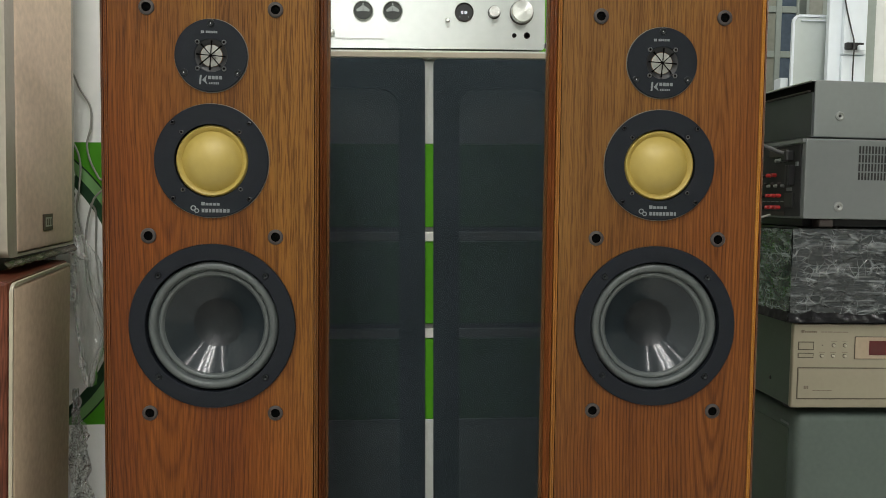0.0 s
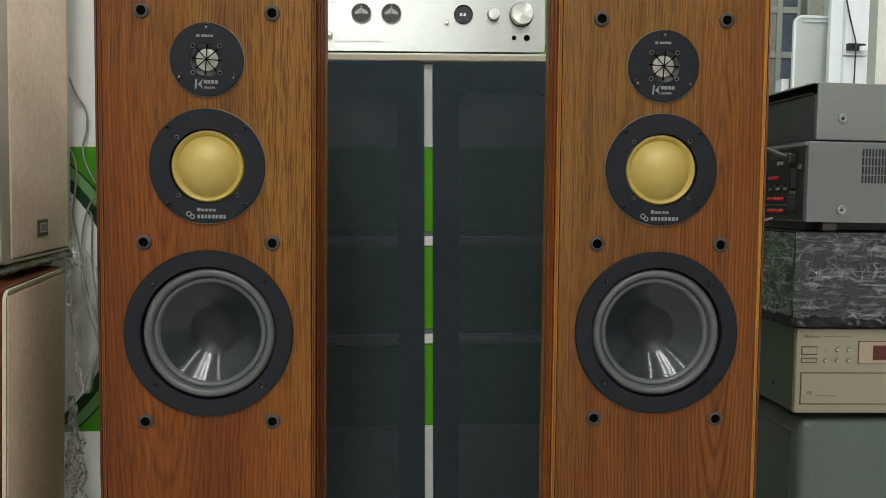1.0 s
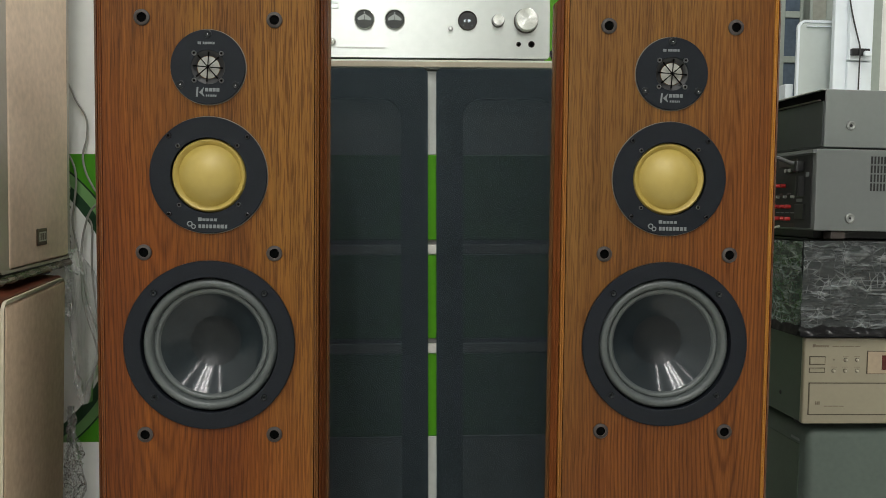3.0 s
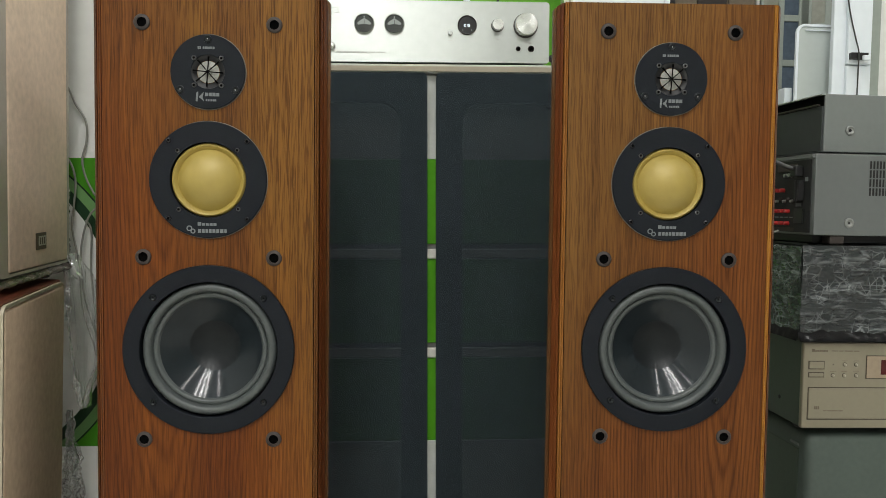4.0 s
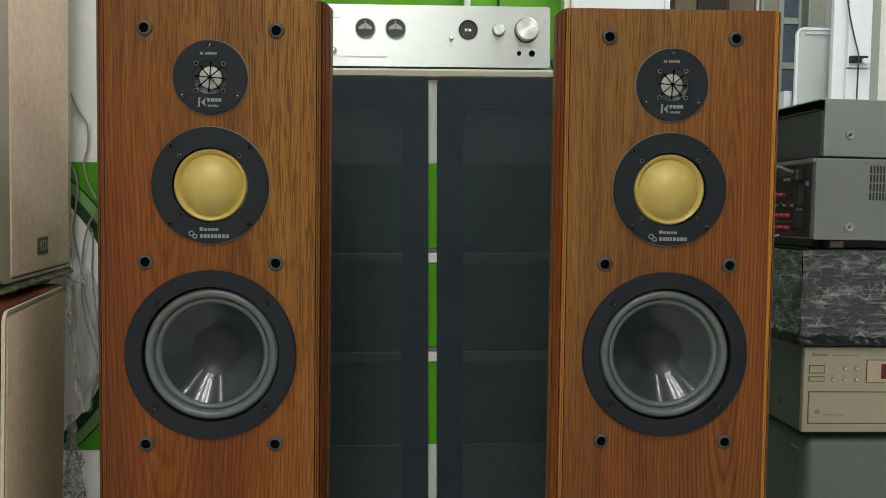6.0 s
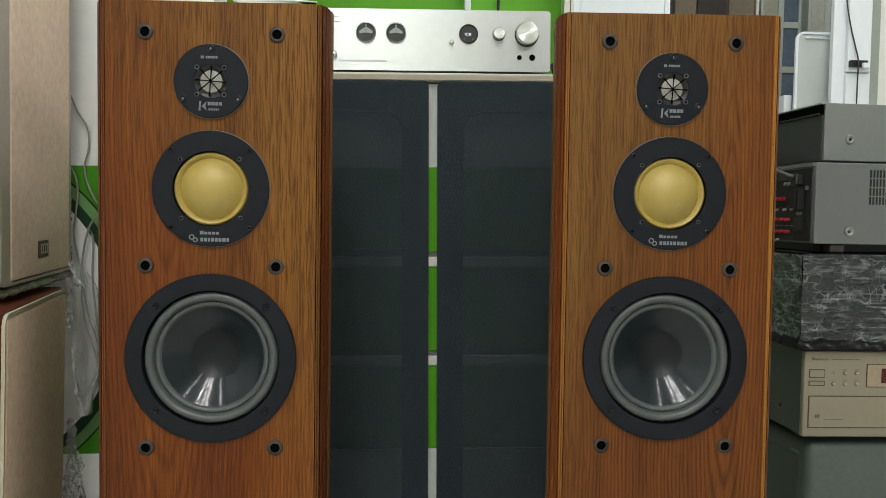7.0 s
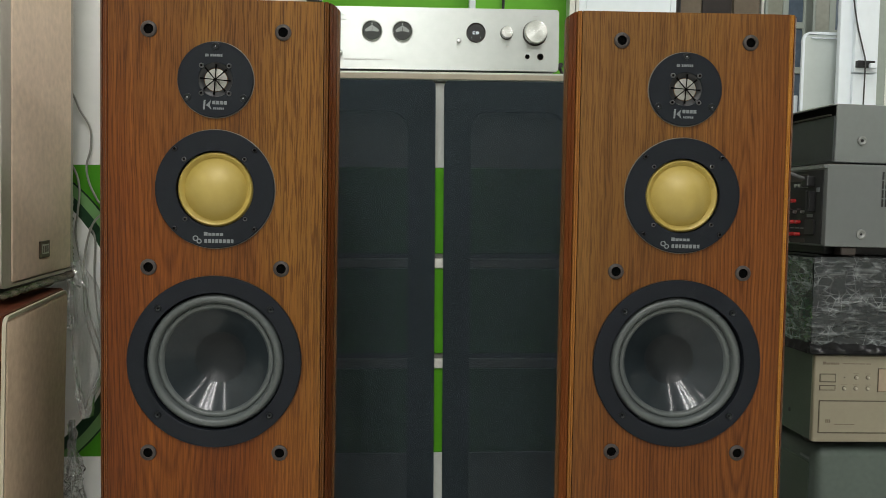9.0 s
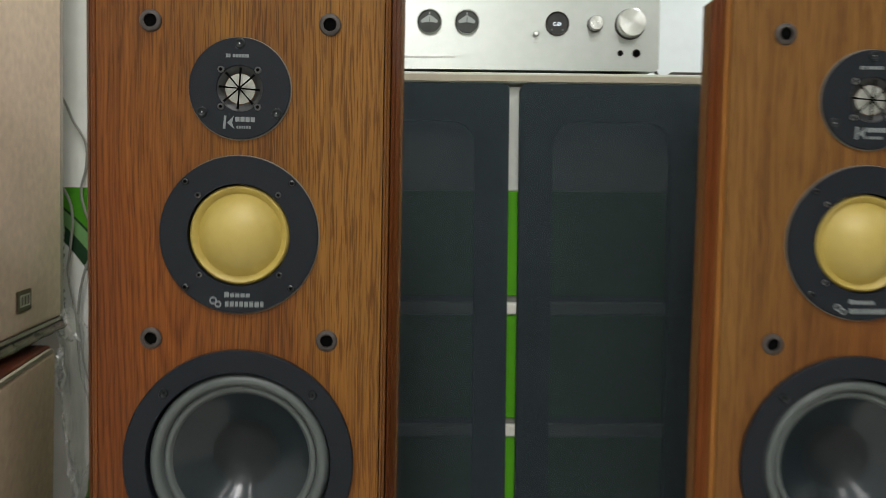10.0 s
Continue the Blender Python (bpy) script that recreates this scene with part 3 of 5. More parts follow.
# ---- black grilles against the counter ----
def grille(x0, x1):
    g = thing("speaker_grille", "black cloth speaker grille leaning against the counter front", "speaker grille", LEANING, "grilles at the counter")
    b = ring_plate(round_rect(x0, x1, 0.035, 0.961, 0.008), round_rect(x0 + 0.045, x1 - 0.045, 0.085, 0.912, 0.035), 1.3365, 1.3545)
    part("frame", b, FRAME_BLACK, g, "black fibreboard frame", 40)
    part("cloth", prism(round_rect(x0 - 0.001, x1 + 0.001, 0.034, 0.962, 0.009), 1.3345, 1.3360, axis="y"), CLOTH, g, "thin black see-through cloth", 30)
    for x in (x0 + 0.022, x1 - 0.022):
        for z in (0.11, 0.52, 0.885):
            part("peg", lathe([(0, 1.3592), (0.005, 1.3592), (0.005, 1.3548), (0, 1.3548)], x, z, 12), BLACK, g)
    return g


grille(-0.2405, 0.0145)
grille(0.031, 0.286)


# ---- amplifier ----
def amplifier():
    a = thing("amplifier", "silver brushed aluminium amplifier with two round meters on the counter", "amplifier", LEANING @ pose(0.007, 0, 0))
    x0, x1, z0, z1, y = -0.201, 0.227, 0.989, 1.0965, 1.385
    part("faceplate", prism(round_rect(x0, x1, z0, z1, 0.006), y, y + 0.010, axis="y"), ALU, a, "brushed aluminium front plate", 30)
    part("chassis", box(x0 + 0.004, x1 - 0.004, y + 0.0105, y + 0.33, z0 + 0.002, z1 - 0.003, 0.002), SILVER, a, "silver sheet metal case")
    for fx in (x0 + 0.05, x1 - 0.05):
        for fy in (y + 0.05, y + 0.28):
            part("foot", box(fx - 0.018, fx + 0.018, fy - 0.018, fy + 0.018, 0.9792, z0 + 0.0018, 0.003), BLACK, a)
    for mx in (-0.101, -0.048):
        mz = 1.055
        d = part("meter", lathe([(0, y - 0.001), (0.0155, y - 0.001), (0.0155, y - 0.0004), (0, y - 0.0004)], mx, mz, 40), FLANGE, a, "round meter with a dark dial")
        part("bezel", lathe([(0.0152, y - 0.0002), (0.0152, y - 0.003), (0.0165, y - 0.0042), (0.0178, y - 0.003), (0.018, y - 0.0002)], mx, mz, 40), KNOB, d, "polished ring", 60)
        face = lathe([(0, y - 0.0016), (0.0150, y - 0.0016), (0.0150, y - 0.0011), (0, y - 0.0011)], mx, mz, 40)
        part("glass", face, METER, d, "smoky meter face")
        roof = [(mx + 0.0122 * k / 8, mz + 0.0006 + 0.0088 * (1 - abs(k) / 8) ** 0.75) for k in range(8, -9, -1)]
        roof += [(mx - 0.0105, mz - 0.0022), (mx - 0.0040, mz - 0.0008), (mx + 0.0040, mz - 0.0008), (mx + 0.0105, mz - 0.0022)]
        part("dial", prism(roof, y - 0.0022, y - 0.0017, axis="y"), DIAL, d, "pale lit upper dial")
        part("needle", prism([(mx - 0.0007, mz - 0.0085), (mx + 0.0003, mz - 0.0085), (mx + 0.0006, mz + 0.0064), (mx - 0.0002, mz + 0.0064)], y - 0.0027, y - 0.0023, axis="y"), METER, d)
        part("scale_mark", box(mx - 0.0010, mx + 0.0010, y - 0.0022, y - 0.0017, mz + 0.0102, mz + 0.0130), DIAL, d)
    dx, dz = 0.0805, 1.0545
    disp = part("display", lathe([(0, y - 0.0012), (0.0155, y - 0.0012), (0.0155, y - 0.0003), (0, y - 0.0003)], dx, dz, 40), BLACK, a, "round black input display, lit")
    part("bezel", lathe([(0.0153, y - 0.0003), (0.0153, y - 0.0028), (0.0166, y - 0.0036), (0.0172, y - 0.0003)], dx, dz, 40), BADGE, disp, "dark ring", 60)
    writing("lettering", "CD", 0.0062, (dx - 0.0062, y - 0.0016, dz - 0.0028), LIT, disp, "lit white letters CD")
    part("mark", box(dx - 0.0085, dx - 0.007, y - 0.0018, y - 0.0013, dz - 0.010, dz - 0.0075), PRINT, disp)
    part("mark", box(dx + 0.007, dx + 0.0085, y - 0.0018, y - 0.0013, dz - 0.010, dz - 0.0075), PRINT, disp)
    for kx, kz, r, depth, nm in ((0.1345, 1.0545, 0.0106, 0.012, "selector_knob"), (0.1845, 1.055, 0.0202, 0.016, "volume_knob")):
        k = part(nm, lathe([(0, -depth), (r * 0.90, -depth), (r * 0.96, -depth + 0.0012), (r, -depth * 0.5), (r, -0.0005), (0, -0.0005)], 0, 0, 64), KNOB, a, "turned metal knob", 35)
        k.matrix_basis = pose(kx, y, kz)
        part("skirt", lathe([(r * 1.02, -0.0004), (r * 1.02, -0.003), (r * 1.07, -0.0025), (r * 1.08, -0.0004)], 0, 0, 48), BADGE, k)
    for kx, kz, r, nm in ((0.0505, 1.0395, 0.0040, "button"), (-0.158, 1.0155, 0.0065, "power_button")):
        part(nm, lathe([(0, y - 0.006), (r * 0.75, y - 0.0057), (r, y - 0.004), (r, y - 0.0003), (0, y - 0.0003)], kx, kz, 24), KNOB, a, "small round metal button", 50)
    for kx, kz, r in ((0.1715, 1.0142, 0.0034), (0.1945, 1.0143, 0.0046)):
        j = part("jack", lathe([(0, y - 0.0016), (r, y - 0.0016), (r, y - 0.0002), (0, y - 0.0002)], kx, kz, 24), HOLE, a, "dark socket")
        part("ring", lathe([(r * 0.95, y - 0.0002), (r * 1.02, y - 0.0012), (r * 1.25, y - 0.0010), (r * 1.3, y - 0.0002)], kx, kz, 24), BADGE, j)
    part("badge", ring_plate(round_rect(-0.166, -0.146, 1.073, 1.083, 0.002), round_rect(-0.165, -0.147, 1.074, 1.082, 0.0015), y - 0.0008, y - 0.0002), PRINT_DARK, a, "small outlined badge")
    part("print_line", blocks([0.008, 0.010, 0.003, 0.014, 0.011, 0.012, 0.016], -0.149, 1.0045, 0.0021, y - 0.0006, y - 0.0002, 0.0018), PRINT_DARK, a, "fine printed line")
    for px, pz, w in ((0.0505, 1.027, 0.007), (0.1345, 1.030, 0.010), (0.1845, 1.0835, 0.008), (0.172, 1.0235, 0.006), (0.195, 1.024, 0.007)):
        part("caption", blocks([w * 0.3, w * 0.24, w * 0.3], px - w / 2, pz, 0.0016, y - 0.0006, y - 0.0002, w * 0.06), PRINT_DARK, a)
    return a


PRINT_DARK = mat("grey_print", (0.42, 0.42, 0.40), 0.6)


def writing(name, words, size, place, material, parent, label):
    """Built-in lettering as a mesh that faces -y."""
    c = bpy.data.curves.new(name, "FONT")
    c.body, c.size, c.extrude, c.space_character = words, size, 0.0002, 1.7
    o = bpy.data.objects.new(name, c)
    scene.collection.objects.link(o)
    bpy.context.view_layer.update()
    me = bpy.data.meshes.new_from_object(o.evaluated_get(bpy.context.evaluated_depsgraph_get()))
    bpy.data.objects.remove(o)
    me.transform(Matrix.Translation(place) @ pose(0, 0, 0, 90))
    me.materials.clear()
    me.materials.append(material)
    ob = new(name, me)
    ob.parent = parent
    return tagged(ob, label)


amplifier()


# ---- the two wooden floor speakers ----
def holed_board(x0, x1, z0, z1, cz, r, y0, y1, n=96, cx=0.0):
    """An upright board with one round opening at (cx, cz)."""
    angles = {2 * math.pi * i / n for i in range(n)}
    angles |= {math.atan2(z - cz, x - cx) % (2 * math.pi) for x in (x0, x1) for z in (z0, z1)}
    outer, inner = [], []
    for a in sorted(angles):
        c, d = math.cos(a), math.sin(a)
        reach = min(((x1 if c > 0 else x0) - cx) / c if abs(c) > 1e-9 else 9, ((z1 if d > 0 else z0) - cz) / d if abs(d) > 1e-9 else 9)
        outer.append((cx + reach * c, cz + reach * d))
        inner.append((cx + r * c, cz + r * d))
    return ring_plate(outer, inner, y0, y1)


def floor_speaker(m, label, veneer, trims, aside, H):
    s = thing("floor_speaker", label, "loudspeaker", m, "wooden floor speakers")
    half, wide = 0.1335, 0.152
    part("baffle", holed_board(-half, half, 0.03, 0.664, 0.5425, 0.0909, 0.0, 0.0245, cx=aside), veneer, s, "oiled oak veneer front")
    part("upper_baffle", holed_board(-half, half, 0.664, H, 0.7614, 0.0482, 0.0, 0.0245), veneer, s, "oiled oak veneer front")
    for sg in (-1, 1):
        # a grooved bead beside the baffle, then the rounded solid edge, then the cabinet's side
        bead = [(0.0007, 0.0014), (0.0011, 0.0003), (0.0028, 0.0003), (0.0034, 0.0012), (0.0040, 0.0005), (0.0058, 0.0010), (0.0064, 0.0030), (0.0064, 0.030), (0.0007, 0.030)]
        edge = [(0.0070, 0.0040), (0.0076, 0.0026), (0.0100, 0.0056), (0.0106, 0.0080), (0.0112, 0.0076), (0.0150, 0.0150), (0.0150, 0.030), (0.0070, 0.030)]
        outer = [(0.0154, 0.0170), (0.0168, 0.0205), (0.0181, 0.0258), (wide - half, 0.031), (wide - half - 0.007, 0.045), (0.0007, 0.045), (0.0007, 0.0304), (0.0154, 0.0304)]
        for nm, prof, material, text in (("bead", bead, trims[sg > 0], "grooved wooden bead, toned for the light on its side"), ("edge_strip", edge, trims[2], "solid reddish wood edge"), ("side_strip", outer, SIDE, "rounded brown side strip")):
            b = prism([(sg * (half + a), c) for a, c in prof], 0.03, H)
            for v in b.verts:
                if v.co.z > 0.5:
                    v.co.z -= 0.005 * max(0.0, (abs(v.co.x) - half) / (wide - half)) ** 3
            part(nm, b, material, s, text, 25)
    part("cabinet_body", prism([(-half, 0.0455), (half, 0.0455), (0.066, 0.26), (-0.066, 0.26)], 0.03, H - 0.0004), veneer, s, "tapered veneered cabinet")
    part("cabinet_core", holed_board(-half, half, 0.03, H - 0.0006, 0.5425, 0.085, 0.0247, 0.0453, cx=aside), BLACK, s)
    part("plinth", prism([(-0.125, 0.02), (0.125, 0.02), (0.06, 0.25), (-0.06, 0.25)], 0.0, 0.0298), BLACK, s, "black plinth")
    for x in (-0.083, 0.083):
        for z in (0.959, 0.662, 0.425):
            p = part("grille_socket", lathe([(0.0062, -0.0002), (0.0062, -0.0028), (0.0092, -0.0024), (0.0102, -0.0014), (0.0102, -0.0002)], x, z, 28), COLLAR, s, "dark rubber grille socket", 50)
            part("hole", lathe([(0, -0.0004), (0.0064, -0.0004), (0.0064, -0.0001), (0, -0.0001)], x, z, 20), HOLE, p, "flat black disc for the dark inside the hole")

    # tweeter
    tz = 0.8980
    tw = part("tweeter", lathe([(0.0210, -0.0030), (0.0216, -0.0042), (0.0464, -0.0042), (0.0470, -0.0036), (0.0471, -0.0002)], 0, tz, 64), FLANGE, s, "black round tweeter plate", 40)
    part("throat", lathe([(0.0211, -0.0031), (0.0200, -0.0026), (0.0148, -0.0008), (0.0146, -0.0003)], 0, tz, 48), BLACK, tw, "black flared throat", 50)
    part("gasket", lathe([(0.0470, -0.0002), (0.0470, -0.0010), (0.0479, -0.0007), (0.0480, -0.0001)], 0, tz, 64), GASKET, tw, "thin grey gasket edge", 50)
    part("diaphragm", lathe([(0, -0.0020), (0.006, -0.0018), (0.0110, -0.0013), (0.0140, -0.0006)], 0, tz, 40), FOIL, tw, "crinkled silver diaphragm", 60)
    for i in range(4):
        b = prism([(-0.0190, -0.0011), (-0.0100, -0.0006), (0.0100, -0.0006), (0.0190, -0.0011), (0.0190, 0.0011), (0.0100, 0.0006), (-0.0100, 0.0006), (-0.0190, 0.0011)], -0.0048 - 0.0003 * i, -0.0038 - 0.0003 * i, axis="y")
        b.transform(pose(0, 0, tz) @ pose(0, 0, 0, 0, 45 * i + 4, 0))
        part("spoke", b, HOLE, tw)
    part("hub", lathe([(0, -0.0064), (0.0014, -0.0062), (0.0017, -0.0044), (0, -0.0044)], 0, tz, 16), HOLE, tw)
    for a in (45, 135, 225, 315):
        x, z = 0.0242 * math.cos(radians(a)), tz + 0.0242 * math.sin(radians(a))
        part("screw", lathe([(0, -0.0052), (0.0011, -0.0050), (0.0022, -0.0060), (0.0031, -0.0052), (0.0032, -0.0042), (0, -0.0042)], x, z, 16), SCREW, tw, "", 50)
        part("socket", lathe([(0, -0.0058), (0.0015, -0.0058), (0.0015, -0.0051), (0, -0.0051)], x, z, 12), HOLE, tw)
    for a in (90, 213, 327):
        x, z = 0.0412 * math.cos(radians(a)), tz + 0.0412 * math.sin(radians(a))
        sc = part("mounting_screw", lathe([(0, -0.0046), (0.0026, -0.0047), (0.0036, -0.0056), (0.0048, -0.0052), (0.0050, -0.0041), (0, -0.0041)], x, z, 20), CAP, tw, "black mounting screw", 50)
        # small bright square in place of the glint on the black screw
        part("slot", box(x - 0.0006, x + 0.0006, -0.0052, -0.0047, z - 0.0006, z + 0.0006), STEEL, sc)
    part("emblem", blocks([0.0022, 0.0016], -0.0125, tz + 0.0282, 0.0034, -0.0047, -0.0043, 0.0003), PRINT, tw)
    part("print_line", blocks([0.0021, 0.0026, 0.0018, 0.0022, 0.0012, 0.0024], -0.0062, tz + 0.0284, 0.0030, -0.0047, -0.0043, 0.0005), PRINT, tw, "small pale mark")
    stem = prism([(-0.0150, tz - 0.0375), (-0.0128, tz - 0.0375), (-0.0118, tz - 0.0255), (-0.0140, tz - 0.0255)], -0.0048, -0.0043, axis="y")
    stem = prism([(-0.0112, tz - 0.0320), (-0.0050, tz - 0.0255), (-0.0066, tz - 0.0320), (-0.0044, tz - 0.0376)], -0.0048, -0.0043, stem, "y")
    part("emblem", stem, PRINT, tw, "pale angular mark")
    part("print_line", blocks([0.0038, 0.0038, 0.0038, 0.0038], -0.0035, tz - 0.0308, 0.0044, -0.0047, -0.0043, 0.0009), PRINT, tw)
    part("print_line", blocks([0.0018, 0.0015, 0.0012, 0.0017, 0.0020, 0.0014], -0.0025, tz - 0.0372, 0.0026, -0.0047, -0.0043, 0.0007), PRINT, tw)

    # midrange
    mz = 0.7614
    md = part("midrange", lathe([(0.0480, 0.0120), (0.0482, -0.0045), (0.0736, -0.0045), (0.0743, -0.0038), (0.0744, -0.0002)], 0, mz, 72), FLANGE, s, "black round midrange plate", 40)
    part("gasket", lathe([(0.0742, -0.0002), (0.0742, -0.0010), (0.0751, -0.0007), (0.0752, -0.0001)], 0, mz, 72), GASKET, md, "thin grey gasket edge", 50)
    part("dome", lathe([(0, -0.0185), (0.006, -0.0181), (0.012, -0.0169), (0.018, -0.0148), (0.024, -0.0117), (0.030, -0.0074), (0.0345, -0.0030), (0.0374, 0.0006), (0.0392, 0.0022), (0.0404, 0.0012), (0.0424, -0.0014), (0.0444, -0.0024), (0.0462, -0.0012), (0.0474, 0.0020), (0.0477, 0.0042)], 0, mz, 72), GOLD, md, "gold coloured dome with a rolled edge", 60)
    for a in (45, 135, 225, 315):
        x, z = 0.0700 * math.cos(radians(a)), mz + 0.0700 * math.sin(radians(a))
        sc = part("mounting_screw", lathe([(0, -0.0052), (0.0013, -0.0052), (0.0018, -0.0066), (0.0028, -0.0062), (0.0034, -0.0052), (0.0035, -0.0044), (0, -0.0044)], x, z, 18), SCREW_BLACK, md, "black mounting screw", 50)
        part("slot", lathe([(0, -0.0060), (0.0015, -0.0060), (0.0015, -0.0054), (0, -0.0054)], x, z, 6), HOLE, sc)
        x, z = 0.0530 * math.cos(radians(a + 1)), mz + 0.0530 * math.sin(radians(a + 1))
        part("screw", lathe([(0, -0.0050), (0.0012, -0.0050), (0.0020, -0.0060), (0.0028, -0.0053), (0.0029, -0.0044), (0, -0.0044)], x, z, 16), SCREW, md, "", 50)
        part("socket", lathe([(0, -0.0058), (0.0014, -0.0058), (0.0014, -0.0051), (0, -0.0051)], x, z, 12), HOLE, md)
    part("print_line", blocks([0.0045, 0.0038, 0.0038, 0.0038, 0.0038], -0.0130, mz - 0.0585, 0.0038, -0.0050, -0.0046, 0.0010, [1.2, 0.9, 0.9, 0.9, 0.9]), PRINT, md)
    part("print_line", blocks([0.0034, 0.0036, 0.0030, 0.0034, 0.0036, 0.0036, 0.0042, 0.0030], -0.0125, mz - 0.0676, 0.0048, -0.0050, -0.0046, 0.0012), PRINT, md, "pale printed word")
    em = lathe([(0.0022, -0.0046), (0.0022, -0.0050), (0.0036, -0.0050), (0.0036, -0.0046)], -0.0235, mz - 0.0620, 20)
    em = lathe([(0.0018, -0.0046), (0.0018, -0.0050), (0.0032, -0.0050), (0.0032, -0.0046)], -0.0190, mz - 0.0655, 20, em)
    part("emblem", em, PRINT, md, "pale looped mark")

    # woofer, its cone set back behind the frame
    wz, back = 0.5425, 0.0045
    wf = part("woofer", lathe([(0.0876, 0.0120), (0.0880, -0.0042), (0.0886, -0.0048), (0.1086, -0.0050), (0.1096, -0.0040), (0.1097, -0.0002)], 0, wz, 96), FLANGE, s, "black round woofer frame", 40)
    wf.matrix_basis = pose(aside, 0, 0)
    part("surround", lathe([(r, y + back) for r, y in ((0.0874, 0.0075), (0.0870, 0.0050), (0.0866, 0.0012), (0.0856, -0.0028), (0.0832, -0.0060), (0.0796, -0.0072), (0.0763, -0.0056), (0.0744, -0.0022), (0.0738, 0.0012), (0.0734, 0.0017), (0.0728, 0.0008), (0.0716, 0.0002), (0.0692, 0.0004), (0.0676, 0.0014), (0.0668, 0.0030), (0.0658, 0.0042))], 0, wz, 96), RUBBER, wf, "grey half-roll rubber surround", 60)
    cone = [(0.0662, 0.0041 + back)]
    for i in range(1, 9):
        f = i / 8
        cone.append((0.0662 - 0.0330 * f, 0.0041 + back + 0.0232 * f ** 0.93))
    part("cone", lathe(cone, 0, wz, 128), CONE, wf, "smoky glossy plastic cone", 60)
    part("dust_cap", lathe([(0.0334, 0.0271 + back), (0.028, 0.0302 + back), (0.020, 0.0344 + back), (0.010, 0.0365 + back), (0, 0.0372 + back)], 0, wz, 64), CAP, wf, "dark dust cap", 60)
    part("basket", lathe([(0.0907, 0.0122), (0.0907, 0.0242)], 0, wz, 48), BLACK, wf)
    for a in (44, 136, 224, 316):
        x, z = 0.0975 * math.cos(radians(a)), wz + 0.0975 * math.sin(radians(a))
        sc = part("mounting_screw", lathe([(0, -0.0055), (0.0022, -0.0057), (0.0034, -0.0068), (0.0044, -0.0060), (0.0046, -0.0048), (0, -0.0048)], x, z, 20), CAP, wf, "black mounting screw", 50)
        part("slot", lathe([(0, -0.0060), (0.0011, -0.0059), (0.0011, -0.0056), (0, -0.0056)], x, z, 8), HOLE, sc)
    return s


LABEL = "tall oiled oak floor speaker with bare drivers, grille removed"
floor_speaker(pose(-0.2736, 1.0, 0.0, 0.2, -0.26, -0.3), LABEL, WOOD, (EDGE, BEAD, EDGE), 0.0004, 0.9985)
floor_speaker(pose(0.3250, 0.9988, 0.0058, 0.25, -0.385, -2.0), LABEL, WOOD_TWIN, (BEAD_DIM, BEAD_LIT, EDGE_RED), -0.0008, 0.9960)


# ---- beige speakers stacked beside the wall ----
def boxed_speaker(m, W, height, rim, foot, body_mat, trim_mat, weave, label, badge, deep):
    """Front faces +x; width runs along y from 0, depth back along -x. rim: the bezel's width at its near, far, lower and upper side."""
    near, far, low, high = rim
    s = thing("bookshelf_speaker", label, "loudspeaker", m, "stacked beige speakers")
    D = 0.30
    part("cabinet", box(-D, -deep - 0.0005, 0.0, W, 0.0, height, 0.004), body_mat, s)
    b = ring_plate(round_rect(0.002, W - 0.002, 0.002, height - 0.002, 0.014), round_rect(near, W - far, low, height - high, 0.008), 0.0, deep)
    b.transform(Matrix(((0, -1, 0, 0), (1, 0, 0, 0), (0, 0, 1, 0), (0, 0, 0, 1))))
    part("bezel", b, trim_mat, s, "smooth rounded front bezel", 40)
    g = box(-deep + 0.001, 0.001, near + 0.0012, W - far - 0.0005, low + 0.0010, height - high - 0.0012, 0.004, 3)
    part("grille_cloth", g, weave, s, "beige woven grille cloth", 40)
    if badge:
        bd = part("badge", box(0.0012, 0.0032, 0.131, 0.171, 0.032, 0.057, 0.0008, 1), BADGE_BROWN, s, "small dark brown badge")
        pl = part("plate", box(0.0033, 0.0037, 0.138, 0.166, 0.038, 0.052), BADGE_PALE, bd, "pale plate")
        for a, w in ((0.141, 0.004), (0.149, 0.005), (0.158, 0.004)):
            part("mark", box(0.0038, 0.0040, a, a + w, 0.040, 0.050), BADGE_BROWN, pl)
    if foot > 0.02:
        # added block, black in place of the shade in the gap below
        part("base", box(-D + 0.01, -deep - 0.014, 0.010, W - 0.006, -foot + 0.0004, -0.0003), BLACK, s, "black block that fills the shaded gap under the speaker")
    for y in (0.04, W - 0.04) if foot < 0.02 else ():
        for x in (-D + 0.04, -0.06):
            part("foot", box(x - 0.012, x + 0.012, y - 0.012, y + 0.012, -foot, -0.0003, 0.002), BLACK, s)
    return s


boxed_speaker(pose(-0.535, 0.977, 0.0125, 1.7, 1.4, 8.0), 0.277, 0.589, (0.0055, 0.004, 0.012, 0.0065), 0.012, REDWOOD, CREAM, BEIGE_BROWN, "beige grilled speaker in red-brown veneer with cream trim, on the floor", False, 0.0045)
boxed_speaker(pose(-0.5525, 1.02, 0.6245, 1.2, 0.4, 5.0), 0.288, 0.592, (0.034, 0.012, 0.0060, 0.02), 0.0240, BEZEL, BEZEL, BEIGE, "beige grilled speaker wrapped in clear film, stacked on another", True, 0.0155)

# film round the upper speaker's side, and bunched at its foot
side = thing("plastic_film", "crumpled clear plastic film on the side of a beige speaker", "plastic film")
part("sheet", crumpled(46, 60, lambda u, v: (-0.558 - 0.28 * u, 1.004 - 0.022 * u, 0.605 + 0.60 * v), 0.008, 3, 16, 2), FILM_THICK, side, "", 180)
bunch = thing("plastic_film", "bunched dark plastic film squeezed between two stacked speakers", "plastic film")
